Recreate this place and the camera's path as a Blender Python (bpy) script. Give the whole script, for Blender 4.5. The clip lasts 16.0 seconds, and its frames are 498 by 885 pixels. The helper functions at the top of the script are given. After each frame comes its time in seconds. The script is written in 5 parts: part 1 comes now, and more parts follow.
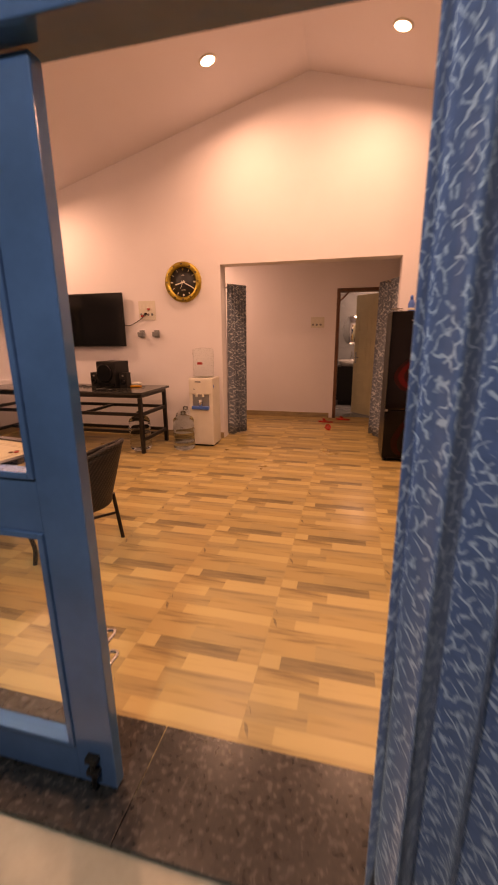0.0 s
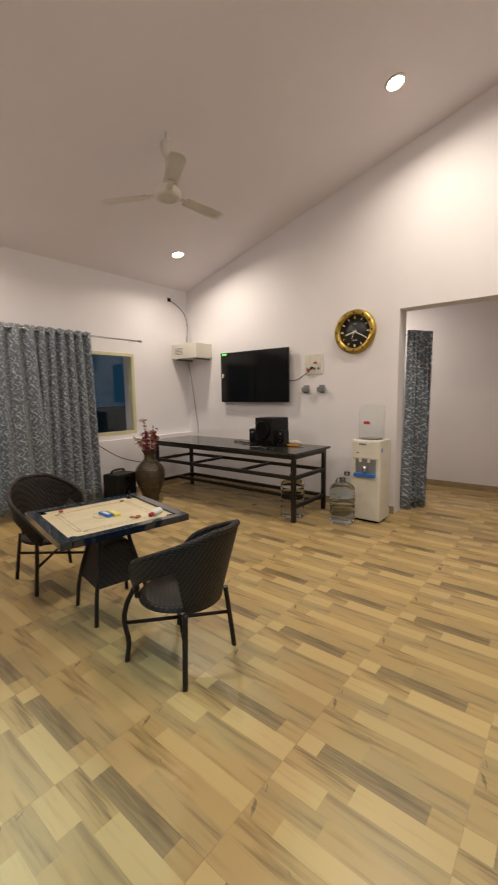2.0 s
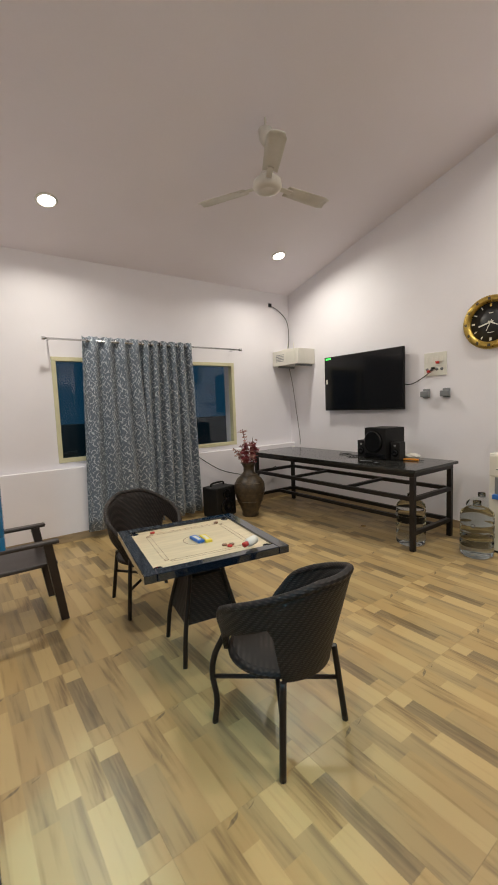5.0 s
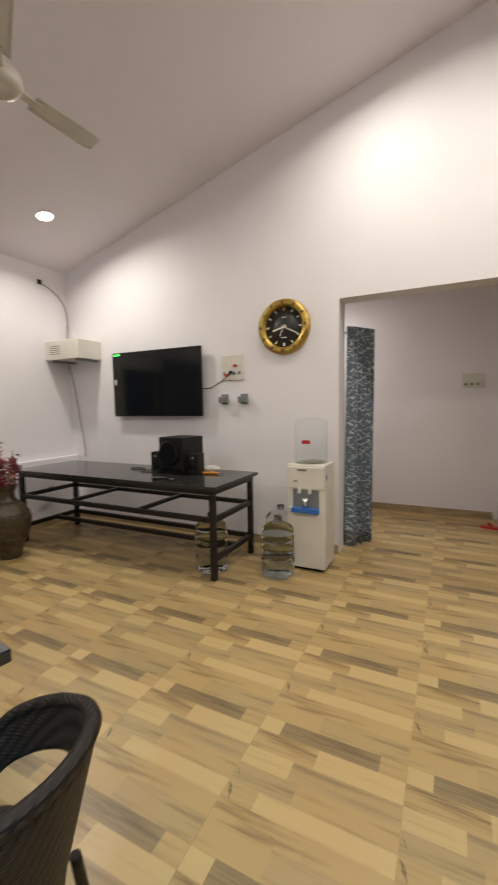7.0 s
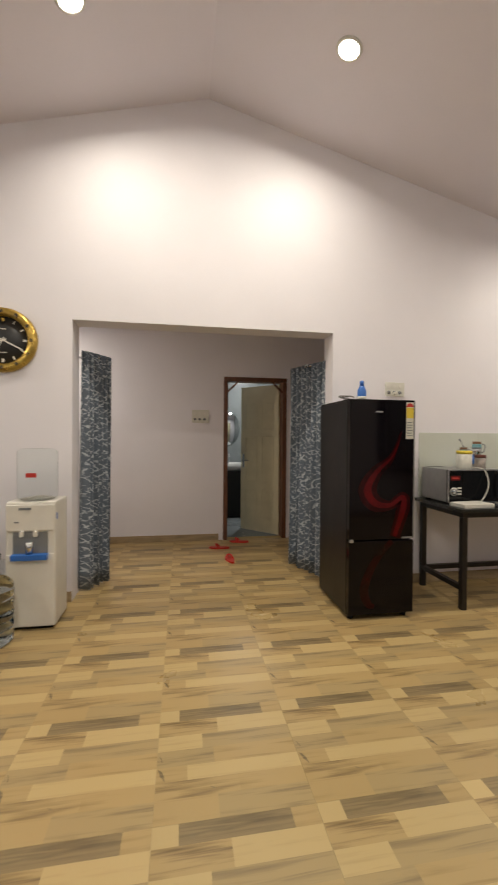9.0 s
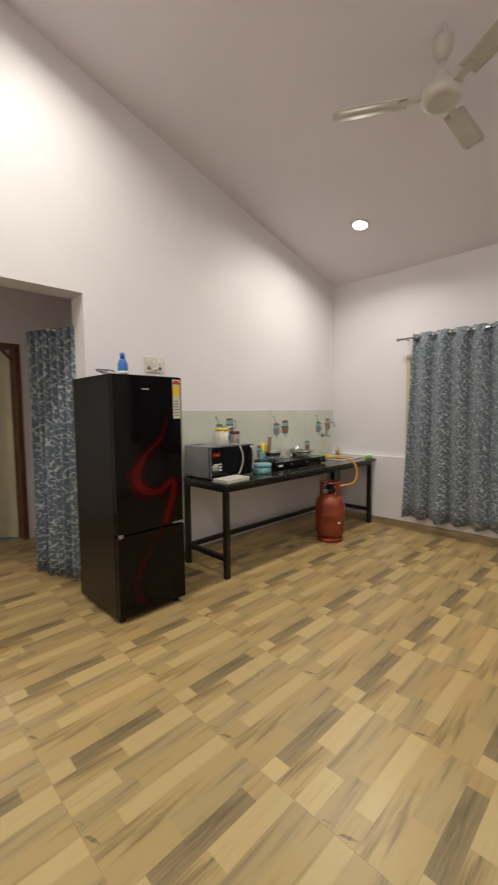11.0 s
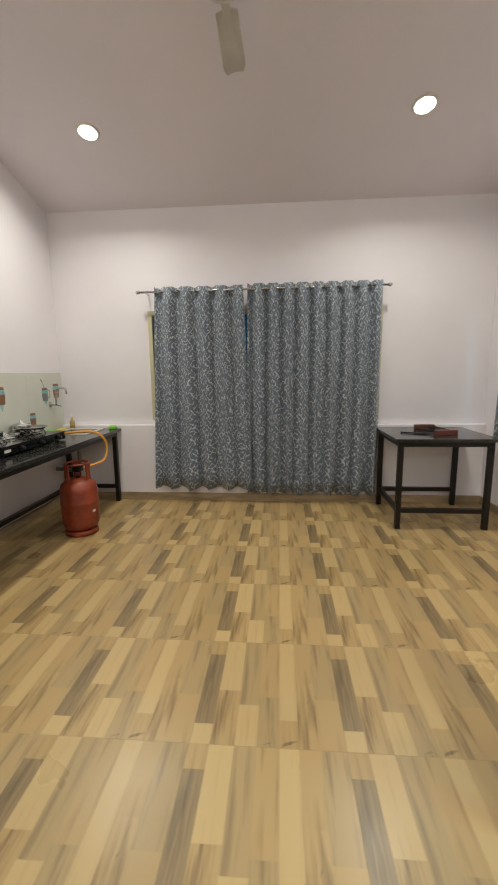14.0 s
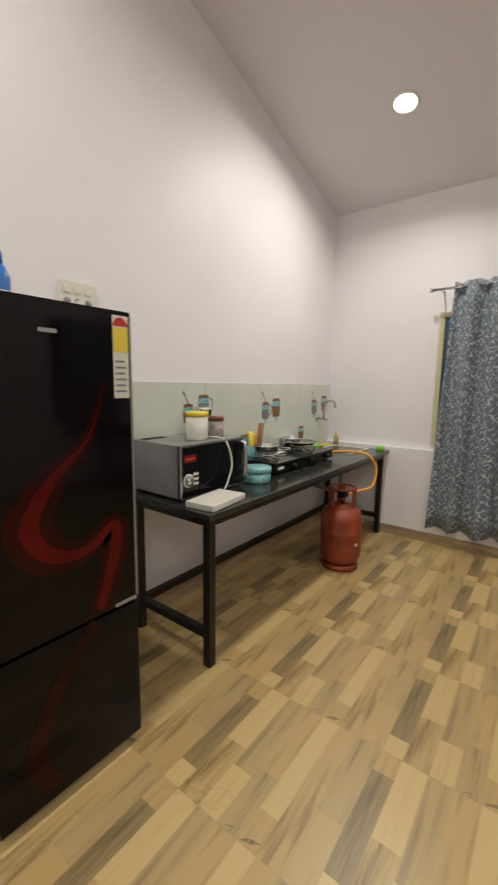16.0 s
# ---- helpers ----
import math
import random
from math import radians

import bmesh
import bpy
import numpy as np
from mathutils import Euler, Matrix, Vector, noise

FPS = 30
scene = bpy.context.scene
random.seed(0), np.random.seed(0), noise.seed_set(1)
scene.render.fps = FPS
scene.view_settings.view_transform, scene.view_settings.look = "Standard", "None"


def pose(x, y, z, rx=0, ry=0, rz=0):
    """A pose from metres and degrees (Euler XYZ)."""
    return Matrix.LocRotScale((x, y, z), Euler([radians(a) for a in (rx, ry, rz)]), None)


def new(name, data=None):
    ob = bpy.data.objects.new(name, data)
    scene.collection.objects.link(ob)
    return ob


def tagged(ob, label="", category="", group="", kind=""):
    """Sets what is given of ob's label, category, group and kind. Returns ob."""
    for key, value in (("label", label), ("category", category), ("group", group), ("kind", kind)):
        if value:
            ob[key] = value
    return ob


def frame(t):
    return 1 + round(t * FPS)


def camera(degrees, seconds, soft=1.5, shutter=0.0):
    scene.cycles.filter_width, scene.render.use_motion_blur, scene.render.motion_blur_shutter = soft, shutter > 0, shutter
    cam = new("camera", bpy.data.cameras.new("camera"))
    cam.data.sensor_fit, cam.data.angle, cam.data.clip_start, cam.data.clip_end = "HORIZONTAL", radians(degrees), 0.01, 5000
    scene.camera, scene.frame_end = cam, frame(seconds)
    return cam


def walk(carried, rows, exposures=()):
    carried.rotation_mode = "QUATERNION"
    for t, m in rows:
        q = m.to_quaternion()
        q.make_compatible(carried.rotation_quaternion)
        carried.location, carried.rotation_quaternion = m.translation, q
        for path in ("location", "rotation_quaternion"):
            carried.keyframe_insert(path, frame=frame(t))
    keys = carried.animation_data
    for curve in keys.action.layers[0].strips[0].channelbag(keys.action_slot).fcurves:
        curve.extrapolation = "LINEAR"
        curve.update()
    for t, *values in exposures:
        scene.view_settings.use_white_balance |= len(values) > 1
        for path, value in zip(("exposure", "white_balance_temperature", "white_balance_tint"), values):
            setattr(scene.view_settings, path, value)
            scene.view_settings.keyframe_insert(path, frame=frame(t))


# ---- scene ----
cam = camera(63.5, 16.0, soft=1.8, shutter=0.4)
ROWS = [
    (0.0, 0.060, 0.070, 1.406, -14.70, 0.50, 13.91),
    (0.5, -0.004, 0.439, 1.409, -13.61, 0.50, 18.01),
    (1.0, -0.108, 0.705, 1.404, -11.36, 0.59, 23.67),
    (1.5, -0.130, 0.814, 1.407, -9.18, 0.75, 31.17),
    (2.0, -0.069, 0.854, 1.402, -6.82, 0.74, 39.12),
    (2.5, -0.007, 0.862, 1.404, -4.81, 0.86, 47.14),
    (3.0, 0.005, 0.865, 1.395, -3.46, 1.08, 53.58),
    (5.5, -0.500, 1.354, 1.410, -5.79, 2.61, 52.99),
    (6.0, -0.597, 1.612, 1.403, -5.83, 1.91, 48.14),
    (6.5, -0.636, 1.765, 1.396, -5.66, 1.20, 38.82),
    (7.0, -0.750, 1.825, 1.395, -5.30, 0.99, 26.49),
    (7.5, -0.804, 1.871, 1.399, -4.56, 0.29, 15.35),
    (8.0, -0.840, 1.869, 1.392, -3.18, -0.05, 5.11),
    (8.5, -0.803, 1.894, 1.356, -1.12, -0.38, -2.33),
    (11.0, -0.730, 2.340, 1.397, -4.26, 0.62, -44.84),
    (11.5, -0.784, 2.468, 1.401, -5.08, 0.97, -55.25),
    (12.0, -0.868, 2.568, 1.407, -5.97, 1.06, -64.22),
    (12.5, -0.876, 2.589, 1.403, -7.28, 0.74, -72.23),
    (13.0, -0.741, 2.693, 1.395, -8.61, 0.49, -78.66),
    (13.5, -0.549, 2.822, 1.391, -9.44, 0.45, -83.55),
    (14.0, -0.374, 3.023, 1.390, -9.75, 0.69, -85.69),
    (14.5, -0.258, 3.261, 1.399, -7.67, 1.26, -78.81),
    (15.0, -0.080, 3.350, 1.406, -7.15, 0.59, -68.51),
    (15.5, 0.098, 3.422, 1.407, -7.11, -0.39, -59.73),
    (16.0, 0.085, 3.552, 1.413, -8.24, -0.74, -52.82),
]
EXPOSURES = [
    (0.0, -0.16, 17500, 66), (0.5, -0.20, 11500, 46), (1.0, -0.08, 8600, 24), (2.0, -0.07, 7200, 14), (3.0, 0.0, 6500, 10), (6.5, 0.0, 6500, 10), (8.0, 0.0, 6900, 12), (10.5, -0.03, 6600, 10), (12.5, 0.07, 6500, 9), (16.0, 0.05, 6500, 9),
]
walk(cam, [(t, pose(x, y, z, 90 + pitch, roll, yaw)) for t, x, y, z, pitch, roll, yaw in ROWS], EXPOSURES)

# ---- world and lamps ----
LAMP_WATTS = 21.5
PORCH_WATTS = 50.0
LAMP_COLOUR = (1.0, 0.96, 0.845)
world = bpy.data.worlds.new("dusk")
scene.world = world
world.use_nodes = True
world.node_tree.nodes["Background"].inputs[0].default_value = (0.03, 0.17, 0.32, 1)
world.node_tree.nodes["Background"].inputs[1].default_value = 0.17

# ---- plan ----
XW, XE, YN, YS = -5.076, 3.968, 5.441, 0.90
XR, ZR, ZEAVE = -0.55, 4.26, 3.05
SLOPE = (ZR - ZEAVE) / (XR - XW)
OX0, OX1, OZ = -1.65, 0.588, 2.315
DX0, DX1, DZ = -1.87, 0.72, 2.20
HALL_N, HALL_W, HALL_E, HALL_Z = 7.27, -3.4, 1.5, 2.75


def roof(x):
    return ZR - SLOPE * abs(x - XR)


# ---- mesh helpers ----
def box(bm, x0, x1, y0, y1, z0, z1, m=None, bevel=0.0):
    vs = bmesh.ops.create_cube(bm, size=1)["verts"]
    for v in vs:
        v.co = Vector(((x0 + x1) / 2 + v.co.x * (x1 - x0), (y0 + y1) / 2 + v.co.y * (y1 - y0), (z0 + z1) / 2 + v.co.z * (z1 - z0)))
    if bevel:
        es = list({e for v in vs for e in v.link_edges})
        out = bmesh.ops.bevel(bm, geom=es, offset=bevel, segments=2, affect="EDGES", profile=0.6)
        vs = list({v for f in out["faces"] for v in f.verts} | {v for v in vs if v.is_valid})
    if m is not None:
        bmesh.ops.transform(bm, matrix=m, verts=vs)
    return bm


def boxes(*rows, bevel=0.0):
    bm = bmesh.new()
    for r in rows:
        box(bm, *r, bevel=bevel)
    return bm


def lathe(profile, segments=28, centre=(0, 0, 0), smooth=True):
    """A solid of revolution about z from (radius, height) pairs."""
    bm = bmesh.new()
    rings = []
    for r, z in profile:
        if r < 1e-5:
            rings.append([bm.verts.new((centre[0], centre[1], centre[2] + z))])
        else:
            rings.append([bm.verts.new((centre[0] + r * math.cos(2 * math.pi * i / segments), centre[1] + r * math.sin(2 * math.pi * i / segments), centre[2] + z)) for i in range(segments)])
    for a, b in zip(rings, rings[1:]):
        for i in range(segments):
            j = (i + 1) % segments
            if len(a) == 1 and len(b) > 1:
                f = bm.faces.new((a[0], b[j], b[i]))
            elif len(b) == 1 and len(a) > 1:
                f = bm.faces.new((a[i], a[j], b[0]))
            elif len(a) > 1:
                f = bm.faces.new((a[i], a[j], b[j], b[i]))
            else:
                continue
            f.smooth = smooth
    bmesh.ops.recalc_face_normals(bm, faces=bm.faces)
    return bm


def spline(points, steps=8):
    """Points along a smooth curve through the given ones."""
    p = [Vector(q) for q in points]
    p = [2 * p[0] - p[1]] + p + [2 * p[-1] - p[-2]]
    out = []
    for i in range(1, len(p) - 2):
        for k in range(steps):
            t = k / steps
            a, b, c, d = p[i - 1:i + 3]
            out.append(0.5 * ((2 * b) + (c - a) * t + (2 * a - 5 * b + 4 * c - d) * t * t + (3 * b - a - 3 * c + d) * t ** 3))
    return out + [p[-2]]


def tube(points, radius, segments=10, bm=None, taper=None):
    """A round bar along points, with closed ends."""
    bm = bm or bmesh.new()
    pts = [Vector(q) for q in points]
    rings = []
    side = None
    for i, q in enumerate(pts):
        d = (pts[min(i + 1, len(pts) - 1)] - pts[max(i - 1, 0)]).normalized()
        if side is None:
            side = d.orthogonal().normalized()
        side = (side - d * side.dot(d)).normalized()
        up = d.cross(side)
        r = radius if taper is None else radius + (taper - radius) * i / (len(pts) - 1)
        rings.append([bm.verts.new(q + (side * math.cos(2 * math.pi * k / segments) + up * math.sin(2 * math.pi * k / segments)) * r) for k in range(segments)])
    for a, b in zip(rings, rings[1:]):
        for k in range(segments):
            j = (k + 1) % segments
            bm.faces.new((a[k], a[j], b[j], b[k])).smooth = True
    bm.faces.new(rings[0][::-1])
    bm.faces.new(rings[-1])
    return bm


def slab(outline, y0, y1):
    """A polygon in x and z, drawn out from y0 to y1."""
    bm = bmesh.new()
    a = [bm.verts.new((x, y0, z)) for x, z in outline]
    b = [bm.verts.new((x, y1, z)) for x, z in outline]
    bm.faces.new(a)
    bm.faces.new(b[::-1])
    n = len(a)
    for i in range(n):
        j = (i + 1) % n
        bm.faces.new((a[j], a[i], b[i], b[j]))
    bmesh.ops.recalc_face_normals(bm, faces=bm.faces)
    return bm


def ribbon(points, widths, y, thick=0.0012):
    """A flat printed band in the plane of x and z, of changing width."""
    pts = spline([(x, 0, z) for x, z in points], 7)
    n = len(pts)
    left, right = [], []
    for i, q in enumerate(pts):
        d = (pts[min(i + 1, n - 1)] - pts[max(i - 1, 0)]).normalized()
        s = Vector((-d.z, 0, d.x))
        f = i / (n - 1) * (len(widths) - 1)
        k = min(int(f), len(widths) - 2)
        w = widths[k] + (widths[k + 1] - widths[k]) * (f - k)
        left.append(q + s * w / 2)
        right.append(q - s * w / 2)
    bm = bmesh.new()
    rows = [[bm.verts.new((q.x, yy, q.z)) for q in line] for yy in (y, y + thick) for line in (left, right)]
    for i in range(n - 1):
        bm.faces.new((rows[0][i], rows[0][i + 1], rows[1][i + 1], rows[1][i]))
        bm.faces.new((rows[2][i], rows[3][i], rows[3][i + 1], rows[2][i + 1]))
    bmesh.ops.recalc_face_normals(bm, faces=bm.faces)
    return bm


def merged(*bms):
    out = bmesh.new()
    for b in bms:
        me = bpy.data.meshes.new("joined")
        b.to_mesh(me)
        b.free()
        out.from_mesh(me)
        bpy.data.meshes.remove(me)
    return out


def mesh_of(name, bm, materials):
    me = bpy.data.meshes.new(name)
    bm.to_mesh(me)
    bm.free()
    for m in materials if isinstance(materials, (list, tuple)) else [materials]:
        me.materials.append(m)
    return me


def part(name, bm, material, parent, label=""):
    ob = new(name, mesh_of(name, bm, material))
    ob.parent = parent
    return tagged(ob, label)


def thing(name, m, label, category, group=""):
    ob = new(name)
    ob.empty_display_size = 0.1
    ob.matrix_basis = m
    return tagged(ob, label, category, group)


def solo(name, bm, material, m, label, category, group=""):
    ob = new(name, mesh_of(name, bm, material))
    ob.matrix_basis = m
    return tagged(ob, label, category, group)


def structure(name, bm, material, label, category):
    ob = new(name, mesh_of(name, bm, material))
    return tagged(ob, label, category, kind="structure")


# ---- materials ----
def material(name, colour, rough=0.5, metal=0.0, vary=0.12, scale=6.0, grain=60.0, bump=0.1, coat=0.0, stretch=(1, 1, 1), second=None, spec=0.5):
    """A painted, plastic, stone or metal surface: colour varied at two scales, fine relief."""
    m = bpy.data.materials.new(name)
    m.use_nodes = True
    t = m.node_tree
    n, l = t.nodes, t.links
    b = n["Principled BSDF"]
    co = n.new("ShaderNodeTexCoord")
    mp = n.new("ShaderNodeMapping")
    mp.inputs["Scale"].default_value = stretch
    l.new(co.outputs["Object"], mp.inputs[0])
    big, fine = n.new("ShaderNodeTexNoise"), n.new("ShaderNodeTexNoise")
    big.inputs["Scale"].default_value, fine.inputs["Scale"].default_value = scale, grain
    big.inputs["Detail"].default_value, fine.inputs["Detail"].default_value = 4, 3
    l.new(mp.outputs[0], big.inputs["Vector"])
    l.new(mp.outputs[0], fine.inputs["Vector"])
    mix = n.new("ShaderNodeMix")
    mix.data_type = "RGBA"
    c2 = second or [c * (1 - 1.6 * vary) for c in colour]
    mix.inputs[6].default_value, mix.inputs[7].default_value = (*colour, 1), (*c2, 1)
    ramp = n.new("ShaderNodeMapRange")
    ramp.inputs[1].default_value, ramp.inputs[2].default_value = 0.35, 0.7
    l.new(big.outputs[0], ramp.inputs[0])
    l.new(ramp.outputs[0], mix.inputs[0])
    mix2 = n.new("ShaderNodeMix")
    mix2.data_type, mix2.blend_type = "RGBA", "MULTIPLY"
    mix2.inputs[0].default_value = vary
    l.new(mix.outputs[2], mix2.inputs[6])
    l.new(fine.outputs[0], mix2.inputs[7])
    l.new(mix2.outputs[2], b.inputs["Base Color"])
    rr = n.new("ShaderNodeMapRange")
    rr.inputs[3].default_value, rr.inputs[4].default_value = max(rough - 0.06, 0.02), min(rough + 0.08, 1)
    l.new(big.outputs[0], rr.inputs[0])
    l.new(rr.outputs[0], b.inputs["Roughness"])
    b.inputs["Metallic"].default_value = metal
    b.inputs["Coat Weight"].default_value = coat
    b.inputs["Specular IOR Level"].default_value = spec
    if bump:
        bp = n.new("ShaderNodeBump")
        bp.inputs["Strength"].default_value, bp.inputs["Distance"].default_value = bump, 0.004
        l.new(fine.outputs[0], bp.inputs["Height"])
        l.new(bp.outputs[0], b.inputs["Normal"])
    return m


def glass(name, colour=(1, 1, 1), rough=0.0, ior=1.45):
    m = bpy.data.materials.new(name)
    m.use_nodes = True
    b = m.node_tree.nodes["Principled BSDF"]
    b.inputs["Base Color"].default_value = (*colour, 1)
    b.inputs["Transmission Weight"].default_value = 1
    b.inputs["Roughness"].default_value = rough
    b.inputs["IOR"].default_value = ior
    return m


def glow(name, colour, strength):
    m = bpy.data.materials.new(name)
    m.use_nodes = True
    b = m.node_tree.nodes["Principled BSDF"]
    b.inputs["Base Color"].default_value = (*colour, 1)
    b.inputs["Emission Color"].default_value = (*colour, 1)
    b.inputs["Emission Strength"].default_value = strength
    return m


def plank_print(name, light, dark, streak):
    """Printed wood on a glazed tile: long grain along x, a few darker streaks."""
    m = bpy.data.materials.new(name)
    m.use_nodes = True
    n, l = m.node_tree.nodes, m.node_tree.links
    b = n["Principled BSDF"]
    co, info = n.new("ShaderNodeTexCoord"), n.new("ShaderNodeObjectInfo")
    mp = n.new("ShaderNodeMapping")
    mp.inputs["Scale"].default_value = (1.5, 30, 1)
    l.new(co.outputs["Object"], mp.inputs[0])
    grain = n.new("ShaderNodeTexNoise")
    grain.inputs["Scale"].default_value, grain.inputs["Detail"].default_value, grain.inputs["Distortion"].default_value = 1.5, 5, 1.1
    l.new(mp.outputs[0], grain.inputs["Vector"])
    mp2 = n.new("ShaderNodeMapping")
    mp2.inputs["Scale"].default_value = (1.6, 15, 1)
    mp2.inputs["Location"].default_value = (streak * 7.3, streak * 3.1, 0)
    l.new(co.outputs["Object"], mp2.inputs[0])
    cloud = n.new("ShaderNodeTexNoise")
    cloud.inputs["Scale"].default_value, cloud.inputs["Detail"].default_value = 1.6, 3
    l.new(mp2.outputs[0], cloud.inputs["Vector"])
    add = n.new("ShaderNodeMath")
    add.operation = "ADD"
    l.new(grain.outputs[0], add.inputs[0])
    l.new(cloud.outputs[0], add.inputs[1])
    rg = n.new("ShaderNodeMapRange")
    rg.inputs[1].default_value, rg.inputs[2].default_value = 1.16 - 0.38 * streak, 1.50 - 0.30 * streak
    l.new(add.outputs[0], rg.inputs[0])
    mix = n.new("ShaderNodeMix")
    mix.data_type = "RGBA"
    mix.inputs[6].default_value, mix.inputs[7].default_value = (*light, 1), (*dark, 1)
    l.new(rg.outputs[0], mix.inputs[0])
    hs = n.new("ShaderNodeHueSaturation")
    vr = n.new("ShaderNodeMapRange")
    vr.inputs[3].default_value, vr.inputs[4].default_value = 0.94, 1.05
    l.new(info.outputs["Random"], vr.inputs[0])
    l.new(vr.outputs[0], hs.inputs["Value"])
    l.new(mix.outputs[2], hs.inputs["Color"])
    l.new(hs.outputs[0], b.inputs["Base Color"])
    smear = n.new("ShaderNodeTexNoise")
    geo = n.new("ShaderNodeNewGeometry")
    smear.inputs["Scale"].default_value, smear.inputs["Detail"].default_value = 1.7, 5
    l.new(geo.outputs["Position"], smear.inputs["Vector"])
    ro = n.new("ShaderNodeMapRange")
    ro.inputs[1].default_value, ro.inputs[2].default_value, ro.inputs[3].default_value, ro.inputs[4].default_value = 0.3, 0.7, 0.27, 0.46
    l.new(smear.outputs[0], ro.inputs[0])
    l.new(ro.outputs[0], b.inputs["Roughness"])
    bp = n.new("ShaderNodeBump")
    bp.inputs["Strength"].default_value, bp.inputs["Distance"].default_value = 0.06, 0.002
    l.new(grain.outputs[0], bp.inputs["Height"])
    l.new(bp.outputs[0], b.inputs["Normal"])
    return m


def fabric(name, ground, sprig, k=1.0):
    """Woven curtain cloth with a pale winding leaf pattern."""
    m = bpy.data.materials.new(name)
    m.use_nodes = True
    n, l = m.node_tree.nodes, m.node_tree.links
    b = n["Principled BSDF"]
    uv = n.new("ShaderNodeUVMap")
    # stems: thin lines where two warped wave fields cross a level
    masks = []
    for angle, scale, phase in ((35, 7.0 * k, 0.0), (-40, 6.2 * k, 1.7)):
        mp = n.new("ShaderNodeMapping")
        mp.inputs["Rotation"].default_value = (0, 0, radians(angle))
        mp.inputs["Location"].default_value = (phase, phase * 0.7, 0)
        l.new(uv.outputs[0], mp.inputs[0])
        w = n.new("ShaderNodeTexWave")
        w.inputs["Scale"].default_value, w.inputs["Distortion"].default_value = scale, 6.0
        w.inputs["Detail"].default_value, w.inputs["Detail Scale"].default_value = 1.5, 2.2
        l.new(mp.outputs[0], w.inputs["Vector"])
        r = n.new("ShaderNodeMapRange")
        r.inputs[1].default_value, r.inputs[2].default_value = 0.79, 0.97
        l.new(w.outputs["Fac"], r.inputs[0])
        brk = n.new("ShaderNodeTexNoise")
        brk.inputs["Scale"].default_value = 18 * k
        l.new(mp.outputs[0], brk.inputs["Vector"])
        br = n.new("ShaderNodeMapRange")
        br.inputs[1].default_value, br.inputs[2].default_value = 0.45, 0.55
        l.new(brk.outputs[0], br.inputs[0])
        mu = n.new("ShaderNodeMath")
        mu.operation = "MULTIPLY"
        l.new(r.outputs[0], mu.inputs[0])
        l.new(br.outputs[0], mu.inputs[1])
        masks.append(mu)
    mx = n.new("ShaderNodeMath")
    mx.operation = "MAXIMUM"
    l.new(masks[0].outputs[0], mx.inputs[0])
    l.new(masks[1].outputs[0], mx.inputs[1])
    weave = n.new("ShaderNodeTexNoise")
    weave.inputs["Scale"].default_value, weave.inputs["Detail"].default_value = 45, 4
    l.new(uv.outputs[0], weave.inputs["Vector"])
    base = n.new("ShaderNodeMix")
    base.data_type = "RGBA"
    base.inputs[6].default_value = (*[c * 0.72 for c in ground], 1)
    base.inputs[7].default_value = (*[c * 1.35 for c in ground], 1)
    l.new(weave.outputs[0], base.inputs[0])
    mix = n.new("ShaderNodeMix")
    mix.data_type = "RGBA"
    mix.inputs[7].default_value = (*sprig, 1)
    l.new(base.outputs[2], mix.inputs[6])
    l.new(mx.outputs[0], mix.inputs[0])
    l.new(mix.outputs[2], b.inputs["Base Color"])
    b.inputs["Roughness"].default_value = 0.6
    b.inputs["Sheen Weight"].default_value = 0.25
    bp = n.new("ShaderNodeBump")
    bp.inputs["Strength"].default_value, bp.inputs["Distance"].default_value = 0.2, 0.003
    l.new(weave.outputs[0], bp.inputs["Height"])
    l.new(bp.outputs[0], b.inputs["Normal"])
    return m


def wicker(name, colour):
    m = bpy.data.materials.new(name)
    m.use_nodes = True
    n, l = m.node_tree.nodes, m.node_tree.links
    b = n["Principled BSDF"]
    co = n.new("ShaderNodeTexCoord")
    waves = []
    for d in ("Z", "DIAGONAL"):
        w = n.new("ShaderNodeTexWave")
        w.bands_direction = d
        w.inputs["Scale"].default_value = 32 if d == "Z" else 18
        w.inputs["Distortion"].default_value = 0.6
        l.new(co.outputs["Object"], w.inputs["Vector"])
        waves.append(w)
    mu = n.new("ShaderNodeMath")
    mu.operation = "MULTIPLY"
    l.new(waves[0].outputs["Fac"], mu.inputs[0])
    l.new(waves[1].outputs["Fac"], mu.inputs[1])
    mix = n.new("ShaderNodeMix")
    mix.data_type = "RGBA"
    mix.inputs[6].default_value, mix.inputs[7].default_value = (*[c * 0.45 for c in colour], 1), (*[c * 1.5 for c in colour], 1)
    l.new(mu.outputs[0], mix.inputs[0])
    l.new(mix.outputs[2], b.inputs["Base Color"])
    b.inputs["Roughness"].default_value = 0.55
    b.inputs["Specular IOR Level"].default_value = 0.3
    bp = n.new("ShaderNodeBump")
    bp.inputs["Strength"].default_value, bp.inputs["Distance"].default_value = 0.7, 0.004
    l.new(mu.outputs[0], bp.inputs["Height"])
    l.new(bp.outputs[0], b.inputs["Normal"])
    return m


